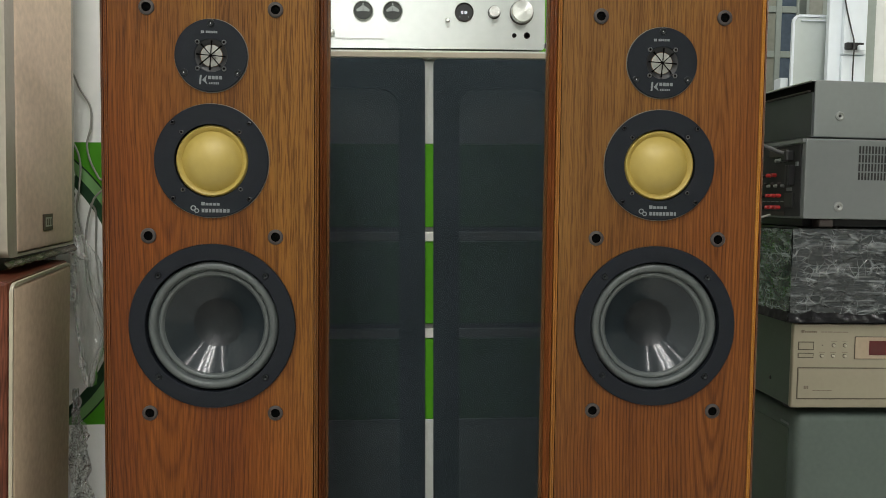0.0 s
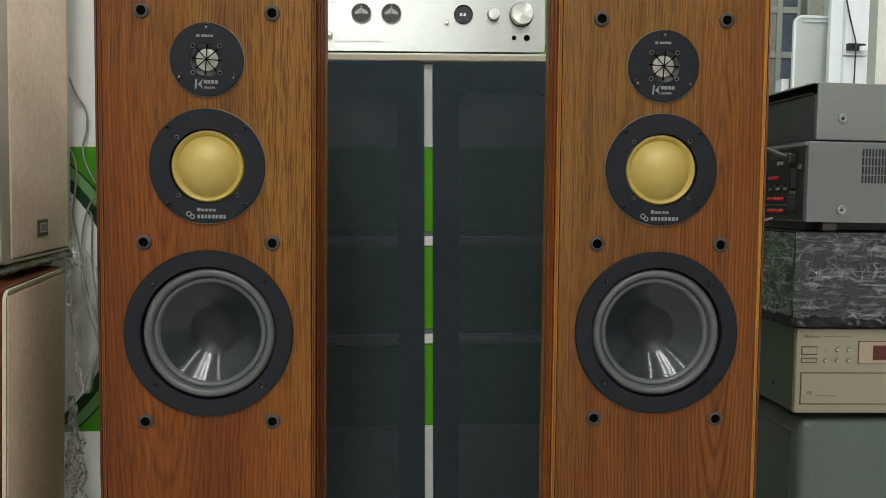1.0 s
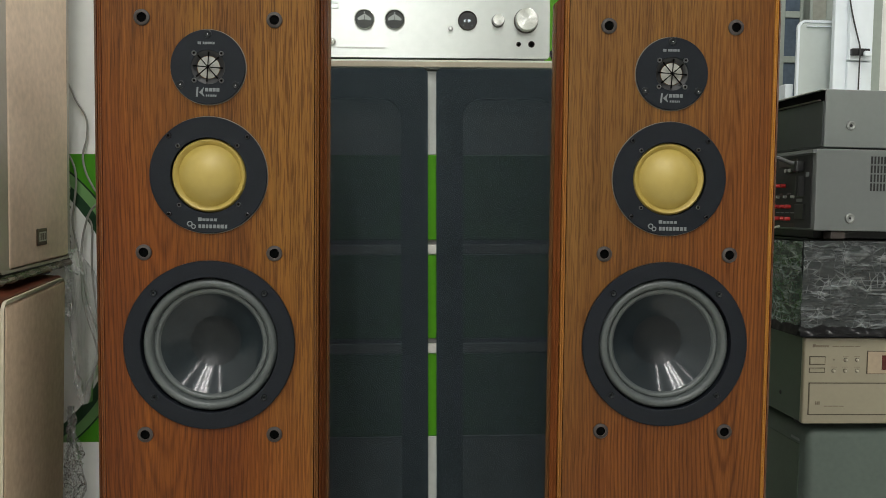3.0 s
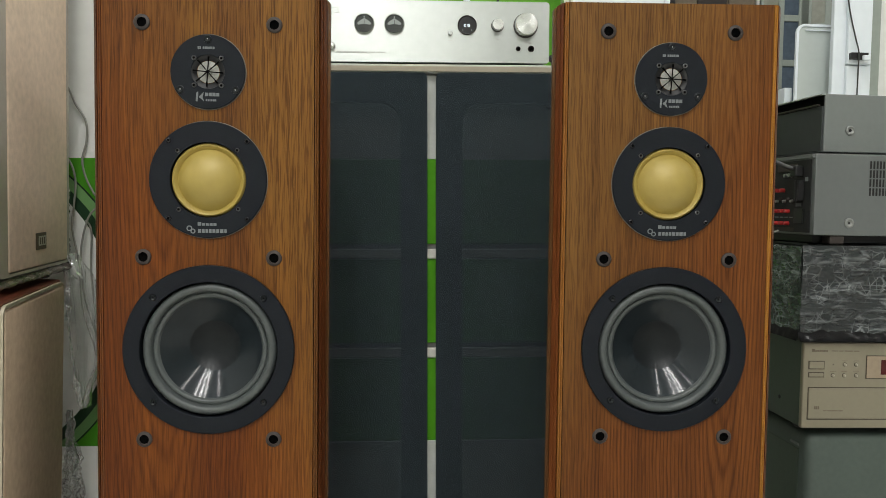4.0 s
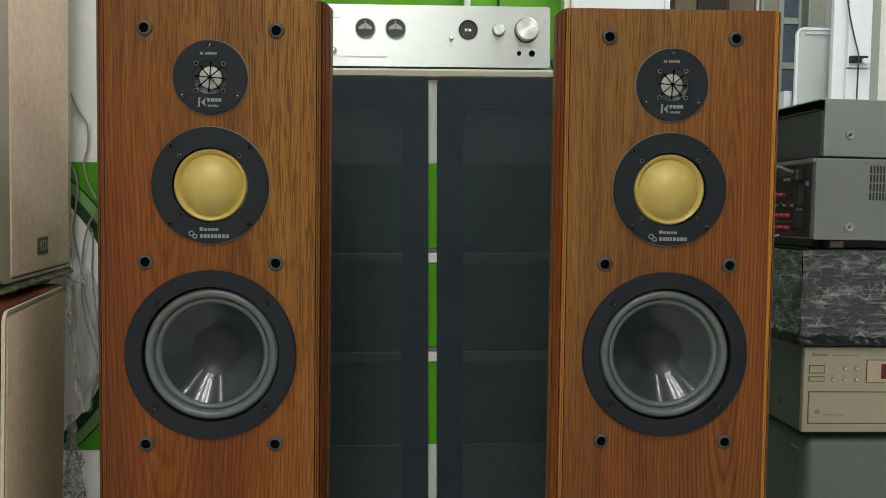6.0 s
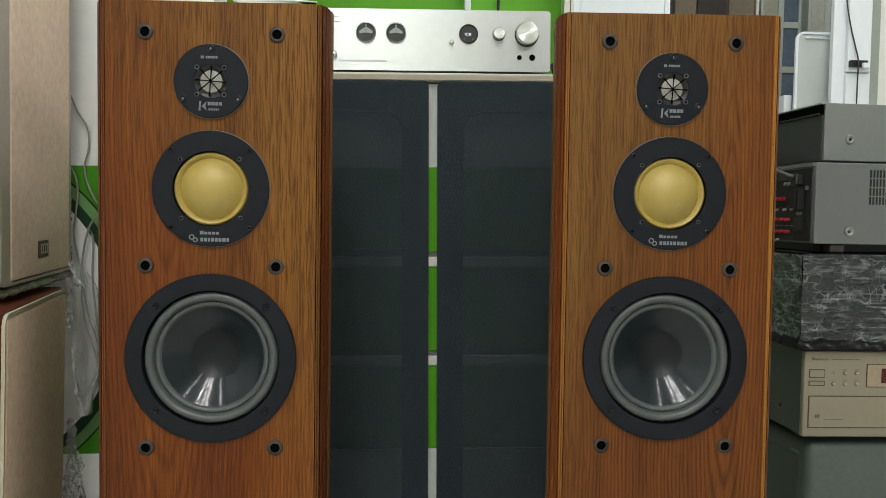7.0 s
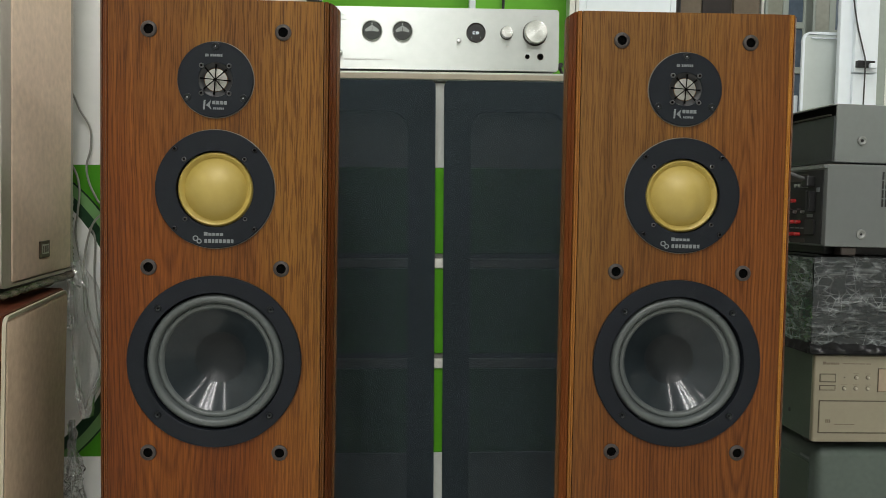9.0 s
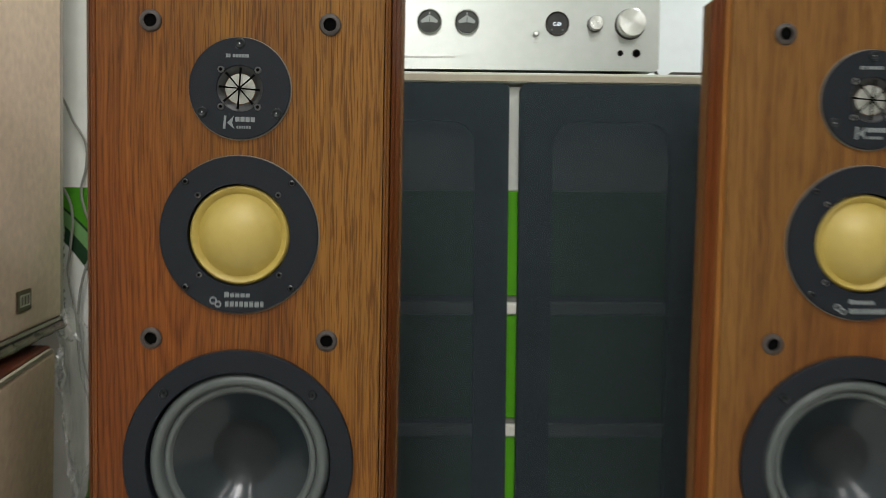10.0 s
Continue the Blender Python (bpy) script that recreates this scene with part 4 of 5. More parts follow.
part("sheet", crumpled(120, 10, lambda u, v: (-0.5500 - 0.025 * u + 0.003 * math.sin(6 * v), 1.012 + 0.292 * u, 0.6125 + 0.0085 * u + 0.012 * v), 0.0016, 5, 26, 2), FILM_BUNCH, bunch, "", 180)
for (a, c, w, n) in ((0.04, 0.30, 0.0016, 20), (0.36, 0.56, 0.0012, 16), (0.60, 0.78, 0.0018, 18), (0.80, 0.98, 0.0026, 22)):
    ends = [(-0.5465 - 0.025 * q, 1.012 + 0.292 * q, 0.6165 + 0.0085 * q + 0.004 * (q > c - 0.1)) for q in (a, c)]
    part("glint_fold", pleat(*ends, w, n, n), FILM_GLINT, bunch, "thin fold, pale for its highlight")
hang = thing("plastic_film", "torn clear plastic film hanging from the speaker stack", "plastic film")


def hanging(u, v):
    """Drapes from the far upper corner of the lower speaker, cut slantwise to a tip."""
    left = np.interp(v, (0, 0.08, 0.2, 0.45, 0.65, 0.85, 1.0), (-0.592, -0.586, -0.584, -0.582, -0.574, -0.562, -0.553))
    right = np.interp(v, (0, 0.05, 0.15, 0.4, 0.72, 0.88, 1.0), (-0.566, -0.556, -0.540, -0.526, -0.522, -0.540, -0.549))
    z = 0.637 - 0.247 * v
    x = left + (right - left) * u
    return (x, 1.305 + 0.010 * math.sin(9 * u + 5 * v) - 0.008 * math.exp(-((u - 0.06) / 0.07) ** 2), z + 0.012 * u * (1 - v))


def trailing(u, v):
    """The finely creased lower end, over the speaker's far edge."""
    left = np.interp(v, (0, 0.3, 1.0), (-0.580, -0.586, -0.592))
    right = np.interp(v, (0, 0.1, 0.35, 0.6, 1.0), (-0.573, -0.566, -0.552, -0.546, -0.548)) + 0.003 * math.sin(40 * v)
    return (left + (right - left) * u, 1.298 + 0.006 * math.sin(11 * u + 17 * v), 0.385 - 0.37 * v)


part("sheet", crumpled(36, 110, hanging, 0.010, 8, 10, 2.0), FILM_HANG, hang, "smooth cloudy upper sheet")
FOLDS = [
    ((-0.5639, 1.262, 0.600), (-0.5647, 1.262, 0.540), 0.0050, 3, 34), ((-0.5600, 1.264, 0.604), (-0.5610, 1.264, 0.560), 0.0026, 4, 26),
    ((-0.5620, 1.264, 0.532), (-0.5560, 1.264, 0.478), 0.0016, 5, 34), ((-0.5800, 1.270, 0.628), (-0.5637, 1.270, 0.614), 0.0036, 8, 20),
    ((-0.5637, 1.270, 0.615), (-0.5520, 1.272, 0.607), 0.0028, 9, 14), ((-0.5600, 1.290, 0.617), (-0.5470, 1.290, 0.603), 0.0026, 10, 12),
    ((-0.5650, 1.290, 0.462), (-0.5640, 1.290, 0.450), 0.0028, 11, 8), ((-0.5590, 1.290, 0.432), (-0.5560, 1.290, 0.402), 0.0030, 12, 16),
    ((-0.5790, 1.309, 0.760), (-0.5800, 1.309, 0.672), 0.0016, 13, 30), ((-0.5800, 1.309, 0.672), (-0.5760, 1.309, 0.628), 0.0024, 14, 18),
]
for start, end, width, seed, n in FOLDS:
    part("glint_edge", pleat(start, end, width, seed, n), FILM_GLINT, hang, "gathered edge, pale for its highlight")
part("tail", crumpled(40, 150, trailing, 0.007, 12, 42, 2.0), FILM_TAIL, hang, "finely creased lower end")

cable = thing("loose_cable", "grey cable hanging down the wall behind the speakers", "cable")
part("lead", tube([(-0.63, 1.34, 0.965), (-0.601, 1.352, 0.93), (-0.585, 1.352, 0.897), (-0.568, 1.352, 0.868), (-0.567, 1.352, 0.834), (-0.574, 1.352, 0.804), (-0.569, 1.352, 0.775), (-0.555, 1.352, 0.746), (-0.53, 1.352, 0.70), (-0.50, 1.352, 0.40), (-0.50, 1.34, 0.004)], 0.0018), CABLE, cable, "", 60)
cable = thing("loose_cable", "thin grey cable looped behind stacked beige speakers", "cable")
part("lead", tube([(-0.625, 1.31, 0.86), (-0.596, 1.345, 0.806), (-0.583, 1.345, 0.769), (-0.586, 1.345, 0.721), (-0.588, 1.343, 0.687), (-0.575, 1.34, 0.625), (-0.570, 1.342, 0.55), (-0.545, 1.345, 0.45), (-0.535, 1.345, 0.30), (-0.535, 1.34, 0.004)], 0.0018), CABLE, cable, "", 60)
cable = thing("loose_cable", "pale cable bending down behind an oak speaker", "cable")
part("lead", tube([(-0.50, 1.345, 0.75), (-0.549, 1.345, 0.721), (-0.566, 1.345, 0.692), (-0.574, 1.343, 0.634), (-0.565, 1.343, 0.56), (-0.538, 1.345, 0.46), (-0.525, 1.345, 0.30), (-0.525, 1.335, 0.004)], 0.0018), CABLE, cable, "", 60)
cable = thing("loose_cable", "second pale cable beside it on the wall", "cable")
part("lead", tube([(-0.57, 1.354, 0.70), (-0.560, 1.354, 0.68), (-0.560, 1.354, 0.60), (-0.540, 1.354, 0.45), (-0.515, 1.35, 0.30), (-0.515, 1.35, 0.004)], 0.0018), CABLE, cable, "", 60)


# ---- the stack of equipment on a grey box ----
def grey_box():
    b = thing("storage_speaker", "grey-green moulded box with rounded edges on the floor", "box", pose(0.727, 1.38, 0.0, 0, 0, 1.0))
    part("shell", box(0.0, 0.44, 0.0, 0.42, 0.006, 0.326, 0.016, 5), BOXGREY, b, "scuffed grey-green shell", 40)
    part("side_inlay", box(-0.0022, -0.0002, 0.03, 0.39, 0.04, 0.29, 0.0008, 1), GREENGREY, b, "darker recessed side")
    part("label_strip", box(-0.0036, -0.0024, 0.028, 0.058, 0.296, 0.301), PRINT, b)
    for x in (0.05, 0.39):
        for y in (0.05, 0.37):
            part("foot", box(x - 0.015, x + 0.015, y - 0.015, y + 0.015, 0.0, 0.0058), BLACK, b)


grey_box()


def disc_player():
    p = thing("disc_player", "champagne disc player with dark sides on the grey box", "disc player", pose(0.7055, 1.3665, 0.3285, 0, 0, 0.6))
    W, Hh, Dp = 0.42, 0.1705, 0.30
    base = 0.012
    part("case", box(0.003, W - 0.003, 0.0125, Dp, base, Hh - 0.001, 0.002), GREENGREY, p, "green-black metal case")
    part("front_panel", box(0.0, W, 0.0, 0.012, base, Hh, 0.003, 3), CHAMPAGNE, p, "champagne front panel", 40)
    part("drawer_seam", ring_plate(round_rect(0.0095, 0.36, 0.0285, 0.0885, 0.001), round_rect(0.0112, 0.3583, 0.0302, 0.0868, 0.001), -0.0006, -0.0001), CHAMP_DARK, p, "dark drawer seam")
    part("drawer", box(0.0114, 0.3581, -0.0014, -0.0001, 0.0304, 0.0866, 0.0005, 1), CHAMPAGNE, p, "flat drawer front")
    d = part("display", box(0.1175, 0.27, -0.0010, -0.0001, 0.1045, 0.1475, 0.0004, 1), CHAMP_DARK, p, "framed display")
    part("surround", box(0.1190, 0.2685, -0.0016, -0.0011, 0.1058, 0.1462), CHAMP_ROSE, d, "pale brown lens")
    part("window", box(0.1455, 0.255, -0.0022, -0.0017, 0.1125, 0.1395), SCREEN_RED, d, "dark red display window")
    part("power_button", box(0.0105, 0.0378, -0.0018, -0.0001, 0.1230, 0.1355, 0.0006, 2), CHAMPAGNE, p, "wide key")
    part("key_shadow", box(0.0091, 0.0392, -0.0006, -0.00005, 0.1214, 0.1370), CHAMP_DARK, p)
    part("lower_button", box(0.0105, 0.0378, -0.0016, -0.0001, 0.1080, 0.1145, 0.0006, 2), CHAMPAGNE, p, "narrow key")
    part("key_shadow", box(0.0091, 0.0392, -0.0006, -0.00005, 0.1066, 0.1159), CHAMP_DARK, p)
    for x, z in ((0.0555, 0.1105), (0.0770, 0.1105), (0.0995, 0.1105), (0.0775, 0.1305), (0.0990, 0.1305)):
        k = part("round_key", lathe([(0, -0.0034), (0.0020, -0.0033), (0.0026, -0.0026), (0.0026, -0.0002), (0, -0.0002)], x, z, 18), KEYLIGHT, p, "small pale round key", 50)
        part("ring", lathe([(0.0027, -0.0002), (0.0027, -0.0008), (0.0037, -0.0006), (0.0038, -0.0002)], x, z, 18), CHAMP_DARK, k)
        part("caption", blocks([0.003, 0.004, 0.003], x - 0.0055, z + 0.0062, 0.0009, -0.0004, -0.0001, 0.0005), PRINT_BROWN, p)
    part("led", lathe([(0, -0.0012), (0.001, -0.001), (0.001, -0.0001), (0, -0.0001)], 0.0555, 0.1305, 10), CHAMP_DARK, p)
    part("emblem", blocks([0.0055, 0.003, 0.003, 0.004, 0.003, 0.003, 0.003], 0.0145, 0.1535, 0.0035, -0.0006, -0.0001, 0.0009, [1.5, 1, 1, 1, 1, 1, 1]), PRINT_BROWN, p, "brown maker's mark")
    part("caption", blocks([0.012, 0.008, 0.016, 0.010], 0.052, 0.1545, 0.0016, -0.0005, -0.0001, 0.002), PRINT_BROWN, p)
    part("caption", blocks([0.0022, 0.0022, 0.0022], 0.0225, 0.0480, 0.006, -0.0020, -0.0015, 0.0010), PRINT_BROWN, p)
    part("caption", blocks([0.006, 0.008, 0.010, 0.008], 0.0395, 0.0445, 0.0014, -0.0020, -0.0015, 0.0016), PRINT_BROWN, p)
    part("side_screw", lathe([(0, -0.002), (0.003, -0.002), (0.0042, -0.0004), (0, -0.0004)], 0, 0, 14), BLACK, p).matrix_basis = pose(0.0030, 0.09, 0.050, 0, 0, -90)
    for x in (0.03, W - 0.05):
        for y in (0.055, Dp - 0.05):
            part("foot", lathe([(0, -0.0115), (0.012, -0.0115), (0.015, -0.009), (0.016, -0.0003), (0, -0.0003)], 0, 0, 20), BLACK, p).matrix_basis = pose(x, y, base, 90)


CHAMP_ROSE = mat("tan_brown_lens", (0.33, 0.26, 0.185), 0.25)
KEYLIGHT = mat("pale_key", (0.42, 0.38, 0.30), 0.35)
PRINT_BROWN = mat("brown_print", (0.14, 0.11, 0.075), 0.6)
disc_player()

wrapped = thing("wrapped_amplifier", "black amplifier wrapped in creased clear film on a disc player", "wrapped box", pose(0.698, 1.362, 0.5, 0, 0, 1.0))
part("case", box(0.0, 0.42, 0.006, 0.36, 0.018, 0.172, 0.004), DARKREAR_CASE := mat("black_wrapped_case", (0.012, 0.014, 0.015), 0.4, 0, 0.15, 12), wrapped, "black case")
part("film_front", crumpled(170, 80, lambda u, v: (-0.004 + 0.428 * u, 0.001, 0.008 + 0.168 * v), 0.0030, 2, 16, 2), WRAP, wrapped, "creased film over the front", 180)
part("film_side", crumpled(60, 44, lambda u, v: (-0.0055, 0.36 - 0.36 * u, 0.012 + 0.162 * v), 0.0025, 6, 14, 2), WRAP_SIDE, wrapped, "creased film over the side", 180)
part("film_skirt", crumpled(110, 10, lambda u, v: (-0.008 + 0.436 * u, -0.008 + 0.012 * v, 0.0025 + 0.020 * v), 0.0026, 9, 30), FILM_BLACK := mat("black_film", (0.005, 0.005, 0.006), 0.22, 0, 0.2, 40, 0, 100, 0.22), wrapped, "gathered black film along the foot", 180)
part("skirt_side", crumpled(60, 6, lambda u, v: (-0.010 + 0.006 * v, 0.36 - 0.36 * u, 0.0025 + 0.022 * v), 0.003, 11, 40), FILM_BLACK, wrapped, "", 180)
# made-up fill that keeps the gap below the receiver dark
part("top_fill", box(0.03, 0.40, 0.05, 0.35, 0.1725, 0.1785, 0.002), DARKREAR_CASE, wrapped, "unseen black block filling the gap under the receiver")
part("underside", box(0.004, 0.416, 0.010, 0.355, 0.0004, 0.0175), BLACK, wrapped)


def receiver():
    r = thing("receiver", "silver-grey receiver turned side-on, its terminals showing", "receiver", pose(0.711, 1.365, 0.6785, 0, 0, 1.5))
    z0, z1, depth, W = 0.016, 0.1635, 0.34, 0.42
    part("cover", box(0.002, depth, 0.0, W, z0, z1, 0.002), SILVER, r, "grey enamel cover")
    rear = part("rear_panel", box(0.0, 0.0016, 0.012, W - 0.01, z0 + 0.004, z1 - 0.010), DARKREAR, r, "dark rear panel")
    part("cover_lip", box(-0.004, 0.0018, 0.002, W, z1 - 0.0075, z1 - 0.0005), SILVER, r, "overhanging lid edge")
    for z in (z0 + 0.020, z0 + 0.043, z0 + 0.083, z0 + 0.097):
        for y in (0.085, 0.105, 0.125, 0.15):
            if z > z0 + 0.09 or (z > z0 + 0.06 and y < 0.1):
                continue
            part("terminal", xlathe([(0, -0.010), (0.0030, -0.010), (0.0038, -0.0085), (0.0038, -0.0004), (0, -0.0004)], y, z), RED if y < 0.13 else BLACK, rear, "red screw terminal" if y < 0.13 else "black screw terminal", 40)
    for y in (0.062, 0.078, 0.094):
        part("phono_socket", xlathe([(0, -0.008), (0.0035, -0.008), (0.0042, -0.0004), (0, -0.0004)], y, z0 + 0.111), STEEL, rear, "bright phono socket", 40)
    for y in (0.036, 0.046):
        part("binding_post", box(-0.012, -0.0002, y - 0.003, y + 0.003, z0 + 0.062, z0 + 0.100, 0.001, 1), BLACK, rear)
    part("outlet", box(-0.004, -0.0002, 0.030, 0.062, z0 + 0.020, z0 + 0.048, 0.001, 1), BLACK, rear, "mains outlet")
    part("label_plate", box(-0.0012, -0.0002, 0.040, 0.060, z0 + 0.052, z0 + 0.058), PRINT, rear)
    part("label_plate", box(-0.0012, -0.0002, 0.02, 0.03, z0 + 0.098, z0 + 0.106), PRINT, rear)
    part("tuner_plate", box(-0.003, -0.0002, 0.058, 0.13, z0 + 0.118, z0 + 0.132, 0.001, 1), COLLAR, rear)
    for k in range(6):
        part("phono_socket", xlathe([(0, -0.006), (0.0026, -0.006), (0.0034, -0.0004), (0, -0.0004)], 0.072 + 0.014 * k, z0 + 0.062 + 0.004 * (k % 2)), COLLAR if k % 2 else STEEL, rear, "", 40)
    for k in range(5):
        part("label_plate", box(-0.0009, -0.0002, 0.070 + 0.018 * k, 0.082 + 0.018 * k, z0 + 0.0305, z0 + 0.0325), PRINT, rear)
    part("cover_plate", box(-0.0014, -0.0002, 0.064, 0.20, z0 + 0.005, z0 + 0.012), COLLAR, rear)
    # ventilation slots in the side
    for row in range(4):
        for k in range(16):
            part("vent_slot", box(0.104 + 0.0062 * k, 0.1072 + 0.0062 * k, -0.0007, -0.0001, z0 + 0.073 + 0.0162 * row, z0 + 0.0868 + 0.0162 * row), BLACK, r)
    for x, z in ((0.068, z0 + 0.023),):
        sc = part("screw", lathe([(0, -0.0012), (0.0030, -0.0014), (0.0062, -0.0036), (0.0088, -0.0026), (0.0092, -0.0002), (0, -0.0002)], x, z, 24), DULL, r, "dull metal cover screw", 50)
        part("recess", lathe([(0, -0.0018), (0.0022, -0.0018), (0.0022, -0.0014), (0, -0.0014)], x, z, 12), BLACK, sc)
    part("base_plate", box(0.02, 0.33, 0.035, W - 0.01, 0.002, z0 - 0.0003), BLACK, r, "black base plate")
    for x in (0.05, 0.29):
        for y in (0.018, W - 0.06):
            part("foot", box(x - 0.014, x + 0.014, y - 0.014, y + 0.014, 0.0, z0 - 0.0003, 0.003), COLLAR, r)


def xlathe(profile, y, z, seg=16):
    """A turned shape along x at (y, z), with profile pairs of radius and x."""
    b = lathe(profile, 0, 0, seg)
    b.transform(pose(0, y, z) @ Matrix(((0, 1, 0, 0), (1, 0, 0, 0), (0, 0, 1, 0), (0, 0, 0, 1))))
    return b


receiver()
lead = thing("power_lead", "black mains lead plugged into the receiver", "cable")
part("lead", tube([(0.708, 1.412, 0.815), (0.690, 1.415, 0.818), (0.668, 1.43, 0.829), (0.655, 1.46, 0.834), (0.66, 1.50, 0.80), (0.68, 1.60, 0.78)], 0.0042), DARK_CABLE, lead, "", 60)
part("plug", box(0.694, 0.7102, 1.402, 1.424, 0.802, 0.822, 0.003), BLACK, lead, "moulded black plug")
lead = thing("speaker_lead", "grey lead trailing below the receiver", "cable")
part("lead", tube([(0.694, 1.46, 0.700), (0.660, 1.45, 0.692), (0.63, 1.43, 0.70), (0.60, 1.44, 0.72), (0.57, 1.5, 0.70)], 0.0022), CABLE, lead, "", 60)


def tuner():
    t = thing("cassette_deck", "silver-grey hi-fi unit turned side-on, on top of the receiver", "hi-fi unit", pose(0.7405, 1.40, 0.842, 0, 0, 3.0))
    W, z0, z1, depth = 0.40, 0.006, 0.112, 0.30
    part("cover", box(0.004, depth, 0.0, W, z0, z1, 0.0015), SILVER_PALE, t, "grey enamel cover")
    part("lid_edge", box(-0.004, 0.0038, 0.0, W, z1 - 0.0022, z1 - 0.0002), LIGHT_EDGE, t, "pale folded lid edge")
    rear = part("rear_panel", box(0.0, 0.0036, 0.003, W - 0.004, z0 + 0.002, z1 - 0.022), DECKREAR, t, "dark rear panel")
    # flush black strip in place of the shade under the lid
    part("rear_recess", box(0.0022, 0.0037, 0.003, W - 0.004, z1 - 0.0216, z1 - 0.0026), HOLE, t, "shadowed slot under the lid")
    part("lid_lip", box(-0.0036, 0.0020, 0.012, W, z1 - 0.0210, z1 - 0.0180, 0.0006, 1), COLLAR, t, "folded inner lip")
    sc = part("screw", lathe([(0, -0.0012), (0.0030, -0.0014), (0.0062, -0.0036), (0.0086, -0.0026), (0.0090, -0.0002), (0, -0.0002)], 0.054, z0 + 0.040, 24), DULL, t, "dull metal cover screw", 50)
    part("recess", lathe([(0, -0.0019), (0.0028, -0.0019), (0.0028, -0.0014), (0, -0.0014)], 0.054, z0 + 0.040, 12), BLACK, sc)
    for x in (0.05, 0.26):
        for y in (0.06, W - 0.06):
            part("foot", box(x - 0.012, x + 0.012, y - 0.012, y + 0.012, 0.0, z0 - 0.0003, 0.001), BLACK, t)


LIGHT_EDGE = mat("pale_metal_edge", (0.48, 0.50, 0.50), 0.35, 0.4)
tuner()


# ---- small things on the counter ----
case = thing("carton", "flat dark grey carton lying on the counter", "carton", LEANING)
part("body", box(-0.335, -0.215, 1.42, 1.70, 0.9795, 1.106, 0.003), FLANGE, case)
part("lid", box(-0.337, -0.213, 1.418, 1.702, 1.1065, 1.112, 0.001), COLLAR, case, "slightly lighter lid")
paper = thing("paper_stack", "loose stack of white papers on a dark carton", "papers", LEANING)
for i in range(5):
    b = box(-0.330, -0.215, 1.43, 1.66, 1.1123 + 0.0016 * i, 1.1137 + 0.0016 * i)
    b.transform(pose(-0.272, 1.54, 0) @ pose(0, 0, 0, 0, 0, (7 * i) % 9 - 4) @ pose(0.272, -1.54, 0))
    part("sheet", b, BOARD if i % 2 else WALL, paper)
booklet = thing("booklet", "black folded booklet on a stack of papers", "booklet", LEANING)
b = box(-0.28, -0.205, 1.44, 1.62, 1.1206, 1.1222)
b.transform(pose(-0.24, 1.53, 0) @ pose(0, 0, 0, 0, 0, 12) @ pose(0.24, -1.53, 0))
part("cover", b, BLACK, booklet)
b = box(-0.278, -0.207, 1.442, 1.618, 1.1224, 1.1252)
b.transform(pose(-0.24, 1.53, 0) @ pose(0, 0, 0, 0, 0, 14) @ pose(0.24, -1.53, 0))
part("pages", b, WALL, booklet, "white inner pages")
tray = thing("small_carton", "open white carton with dark inside beside the amplifier", "carton", LEANING)
part("body", box(0.244, 0.40, 1.50, 1.62, 0.9795, 1.004, 0.002), WALL, tray)
part("dark_flap", prism([(0.240, 0.9795), (0.40, 0.9795), (0.40, 0.991), (0.258, 0.991)], 1.40, 1.48, axis="y"), COLLAR, tray, "dark folded flap")
lead = thing("signal_lead", "black lead behind the amplifier on the counter", "cable")
part("lead", tube([(0.215, 1.62, 1.03), (0.240, 1.56, 1.03), (0.250, 1.50, 1.022), (0.262, 1.49, 1.0), (0.30, 1.492, 0.9882)], 0.0028), DARK_CABLE, lead)
part("plug", lathe([(0, 1.478), (0.0045, 1.478), (0.005, 1.50), (0.003, 1.505), (0, 1.505)], 0.250, 1.022, 14), BLACK, lead)


# ---- rear room: door, strips, board, column, far doors ----
pole = thing("white_post", "slim white post in front of the green wall", "post")
part("shaft", box(0.187, 0.211, 2.955, 2.985, 0.0, 3.299, 0.003), COLUMN, pole)
wire = thing("hanging_wire", "dark wire hanging on the green wall", "cable")
part("lead", tube([(0.318, 2.99, 2.6), (0.318, 2.99, 1.54), (0.316, 2.99, 0.5), (0.316, 2.98, 0.01)], 0.005), DARK_CABLE, wire)
door = structure("door_1", box(0.585, 0.925, 2.90, 2.935, 0.005, 2.05, 0.002), COLUMN, "white panelled door, closed")
tagged(door, category="door")
for x0, x1 in ((0.548, 0.568), (0.572, 0.582)):
    part("door_frame", box(x0, x1, 2.885, 2.95, 0.0, 2.1), WHITE_LAM, door)
part("door_frame", box(0.9252, 0.944, 2.896, 2.95, 0.0, 2.1), COLUMN, door)
for z0, z1 in ((0.15, 0.85), (1.0, 1.95)):
    part("door_panel", box(0.612, 0.885, 2.8975, 2.8995, z0, z1, 0.0008), COLUMN, door, "raised white panel")
structure("wall_over_door", box(0.56, 0.944, 2.90, 2.99, 2.102, 3.3), WALL, "white wall over the door")
structure("wall_door_side", box(0.56, 0.90, 2.992, 3.098, 0, 3.3), WALL, "white wall behind the door")

ward = thing("wardrobe", "dim brown wooden wardrobe in the far passage", "wardrobe")
part("body", box(1.30, 1.966, 4.5, 5.1, 0.0, 2.4, 0.004), BROWN, ward)
part("leaf", box(1.31, 1.62, 4.48, 4.4985, 0.1, 2.38, 0.003), BROWN, ward)
part("leaf", box(1.63, 1.80, 4.485, 4.4985, 0.1, 2.38, 0.003), COLLAR, ward, "dark open leaf")
part("leaf", box(1.81, 1.96, 4.48, 4.4985, 0.1, 2.38, 0.003), BROWN, ward)
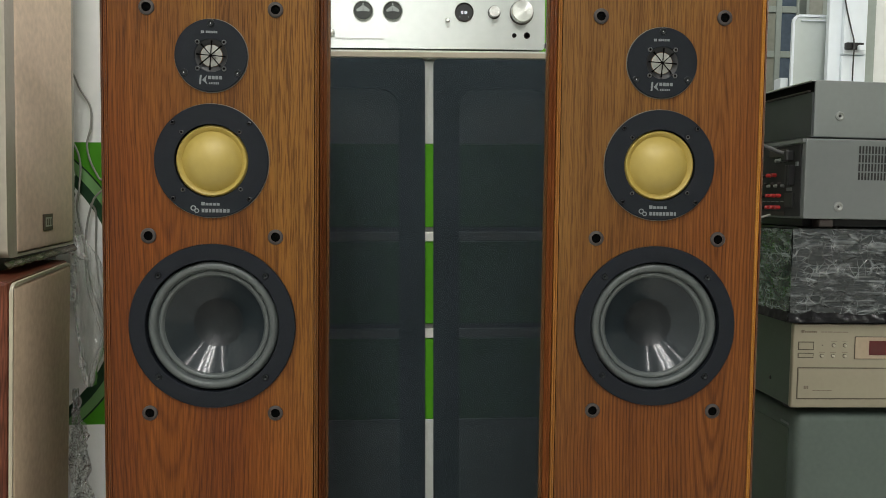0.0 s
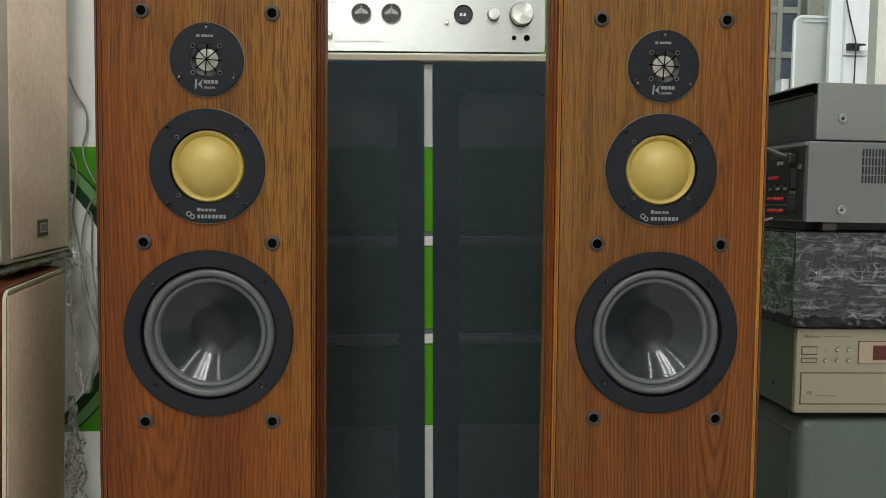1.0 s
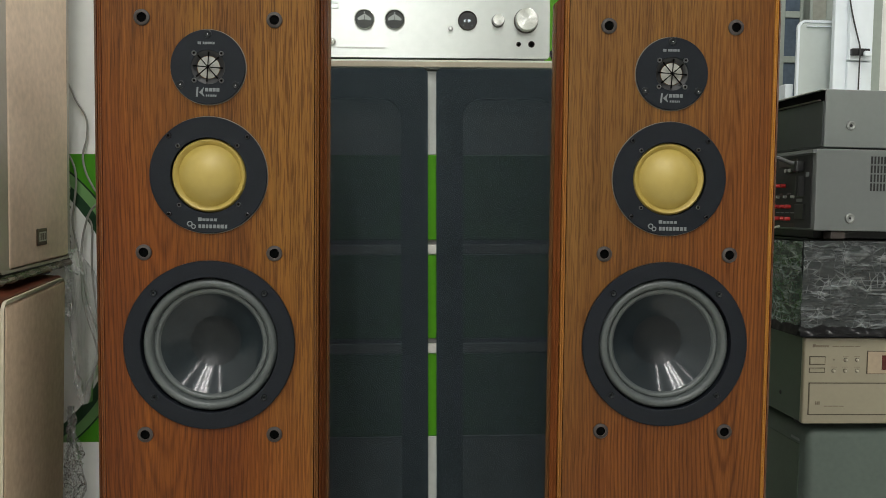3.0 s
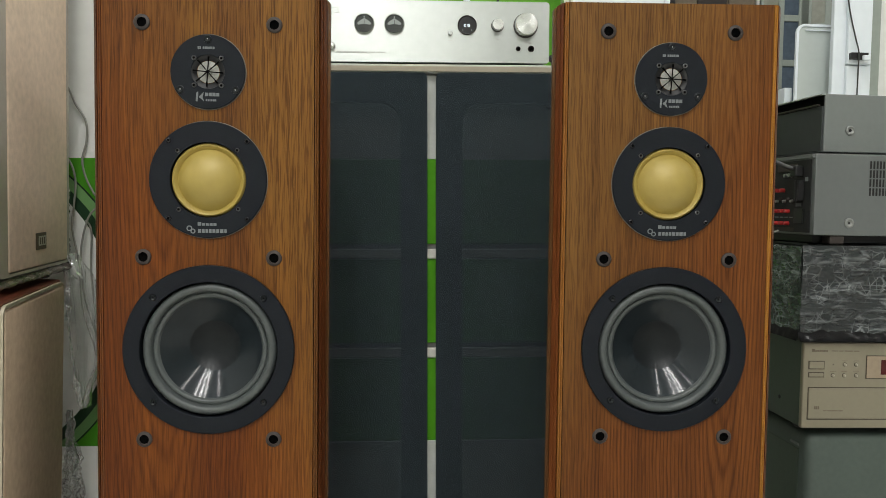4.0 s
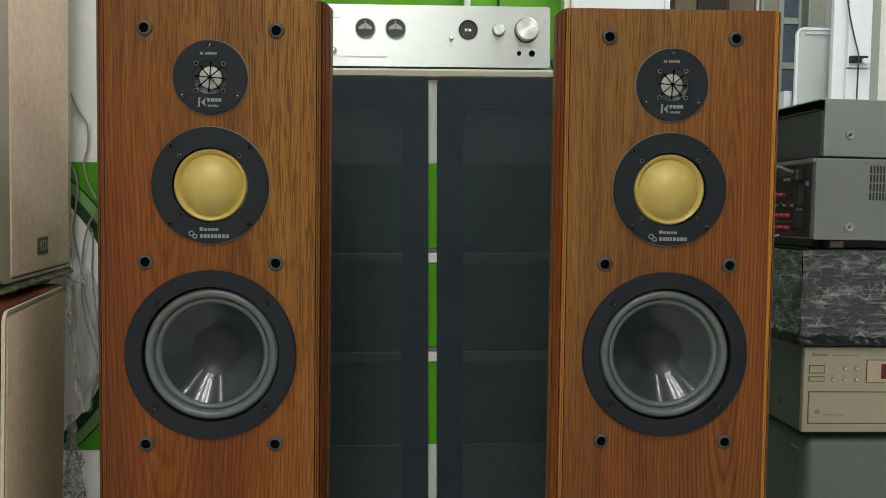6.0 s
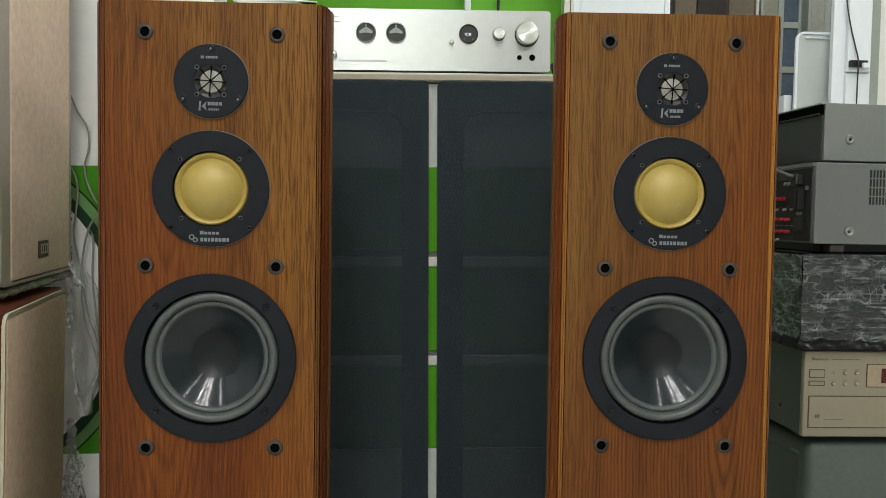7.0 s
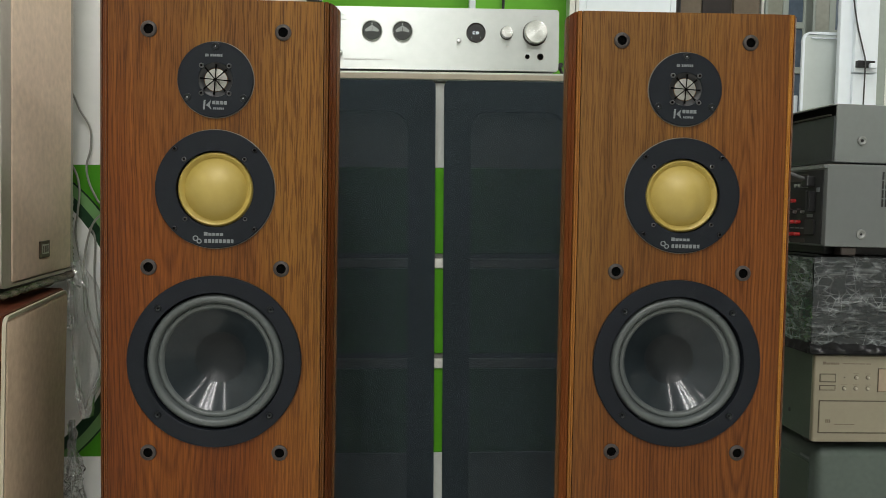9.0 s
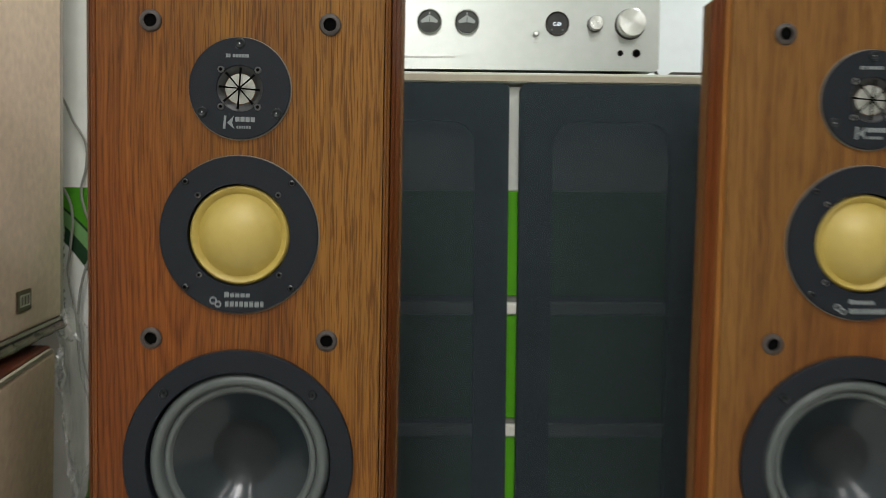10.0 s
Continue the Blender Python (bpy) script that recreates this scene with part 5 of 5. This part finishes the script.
part("edge_trim", box(1.968, 1.984, 4.475, 4.53, 0.0, 2.4), WHITE_LAM, ward, "pale upright trim")
coat = thing("bag", "black bag hung beside the white door", "bag")
part("body", box(1.02, 1.15, 3.42, 3.50, 0.9, 1.78, 0.03, 3), BLACK, coat, "", 50)
part("strap", tube([(1.05, 3.46, 1.75), (1.085, 3.46, 2.0), (1.12, 3.46, 1.75)], 0.008), BLACK, coat)
part("rail", tube([(0.895, 3.46, 2.0), (1.3, 3.46, 2.0)], 0.01), BLACK, coat)


def glazed_leaf(x0, width, m, label, cols, rows):
    d = tagged(structure("door_2" if x0 < 2.9 else "door_3", box(0, width, 0.02, 0.03, 0.0, 2.6), PALEGREEN, label, m), category="glazed door")
    xs = [width * i / cols for i in range(cols + 1)]
    for i, x in enumerate(xs):
        part("stile", box(max(x - 0.022, 0), min(x + 0.022, width), 0.0, 0.0195, 0.0, 2.6, 0.003, 1), PALEGREEN, d)
    for z in rows:
        for i in range(cols):
            part("rail", box(xs[i] + 0.0225, xs[i + 1] - 0.0225, 0.001, 0.0195, z - 0.025, z + 0.025, 0.003, 1), PALEGREEN, d)
    for i in range(cols):
        for a, c in zip(rows, rows[1:]):
            part("pane", box(xs[i] + 0.0225, xs[i + 1] - 0.0225, 0.012, 0.0195, a + 0.0255, c - 0.0255), PANE if i else PANE_PALE, d, "bluish reflecting pane")
    return d


PANE_PALE = mat("cream_backed_pane", (0.24, 0.25, 0.20), 0.35, 0, 0.2, 2)
glazed_leaf(2.68, 0.32, pose(2.68, 6.0, 0), "grey-green glazed door with blue panes", 2, [0.2, 0.9, 1.36, 1.90, 2.24, 2.55])
glazed_leaf(3.06, 0.55, pose(3.06, 6.02, 0, 0, 0, -25), "grey-green glazed door leaf standing ajar", 4, [0.2, 0.9, 1.36, 1.80, 2.18, 2.55])
structure("wall_glazed", box(2.08, 2.675, 6.02, 6.06, 0, 3.3), PALEGREEN, "grey-green panelled partition")

board = thing("whiteboard", "pale whiteboard with rounded corners on a floor stand", "whiteboard")
part("panel", prism(round_rect(1.590, 2.55, 0.75, 1.506, 0.022), 3.205, 3.222, axis="y"), BOARD, board, "pale enamel panel", 30)
part("frame", ring_plate(round_rect(1.578, 2.562, 0.738, 1.518, 0.034), round_rect(1.588, 2.552, 0.748, 1.508, 0.024), 3.201, 3.214), COLUMN, board, "pale plastic frame", 40)
for x in (1.70, 2.42):
    part("leg", box(x - 0.015, x + 0.015, 3.228, 3.258, 0.0, 1.45, 0.004), COLUMN, board)
    part("foot", box(x - 0.02, x + 0.02, 3.10, 3.33, 0.0, 0.03, 0.006), COLUMN, board)
part("ledge", box(1.615, 2.52, 3.1975, 3.2045, 1.4905, 1.4945), COLUMN, board)
cup = thing("white_box", "small white box on a stand near the whiteboard", "box")
part("body", box(1.568, 1.602, 3.27, 3.33, 0.0, 1.268, 0.004), COLUMN, cup)

col = thing("column", "white boxed column with a socket and cables", "column", kind="structure")
part("shaft", box(1.678, 1.836, 3.10, 3.125, 0.0, 3.298, 0.003), COLUMN, col)
part("casing", box(1.727, 1.822, 3.075, 3.0985, 1.335, 3.298, 0.004), COLUMN, col, "raised white casing")
part("lower_casing", box(1.727, 1.826, 3.082, 3.0985, 0.0, 1.33, 0.003), COLUMN, col, "lower white casing")
part("side_trim", box(1.838, 1.882, 3.12, 3.19, 0.0, 3.298), PALEGREEN, col, "grey upright trim")
part("socket", box(1.730, 1.800, 3.055, 3.0745, 1.352, 1.378, 0.002), BLACK, col, "black socket strip")
part("plug", box(1.771, 1.799, 3.038, 3.054, 1.345, 1.366, 0.004), COLUMN, col, "white plug")
part("wire", tube([(1.700, 3.065, 2.3), (1.7035, 3.065, 1.70), (1.711, 3.065, 1.60), (1.729, 3.065, 1.51), (1.748, 3.06, 1.43), (1.756, 3.05, 1.375), (1.756, 3.05, 1.30), (1.764, 3.065, 1.1), (1.764, 3.065, 0.3)], 0.0029), DARK_CABLE, col, "dark wire")


# ---- lamps on the ceiling, none in view, some only added for fill ----
def fixture(x, y):
    f = thing("tube_lamp", "unseen white batten lamp with a lit tube under the ceiling", "ceiling lamp", pose(x, y, TUBE_Z), "tube lamps")
    part("batten", box(-0.03, 0.03, -0.77, 0.77, 0.02, 0.079, 0.006), COLUMN, f, "white metal batten")
    part("tube", tube([(0, -0.75, -0.02), (0, 0.75, -0.02)], 0.014, 16), TUBE, f, "lit tube", 60)
    for y1 in (-0.76, 0.76):
        part("holder", box(-0.014, 0.014, y1 - 0.008, y1 + 0.008, -0.036, 0.0198, 0.003), WHITE_LAM, f)


for tx, ty, power in TUBES:
    fixture(tx, ty)
    lamp_tube(tx, ty, power)
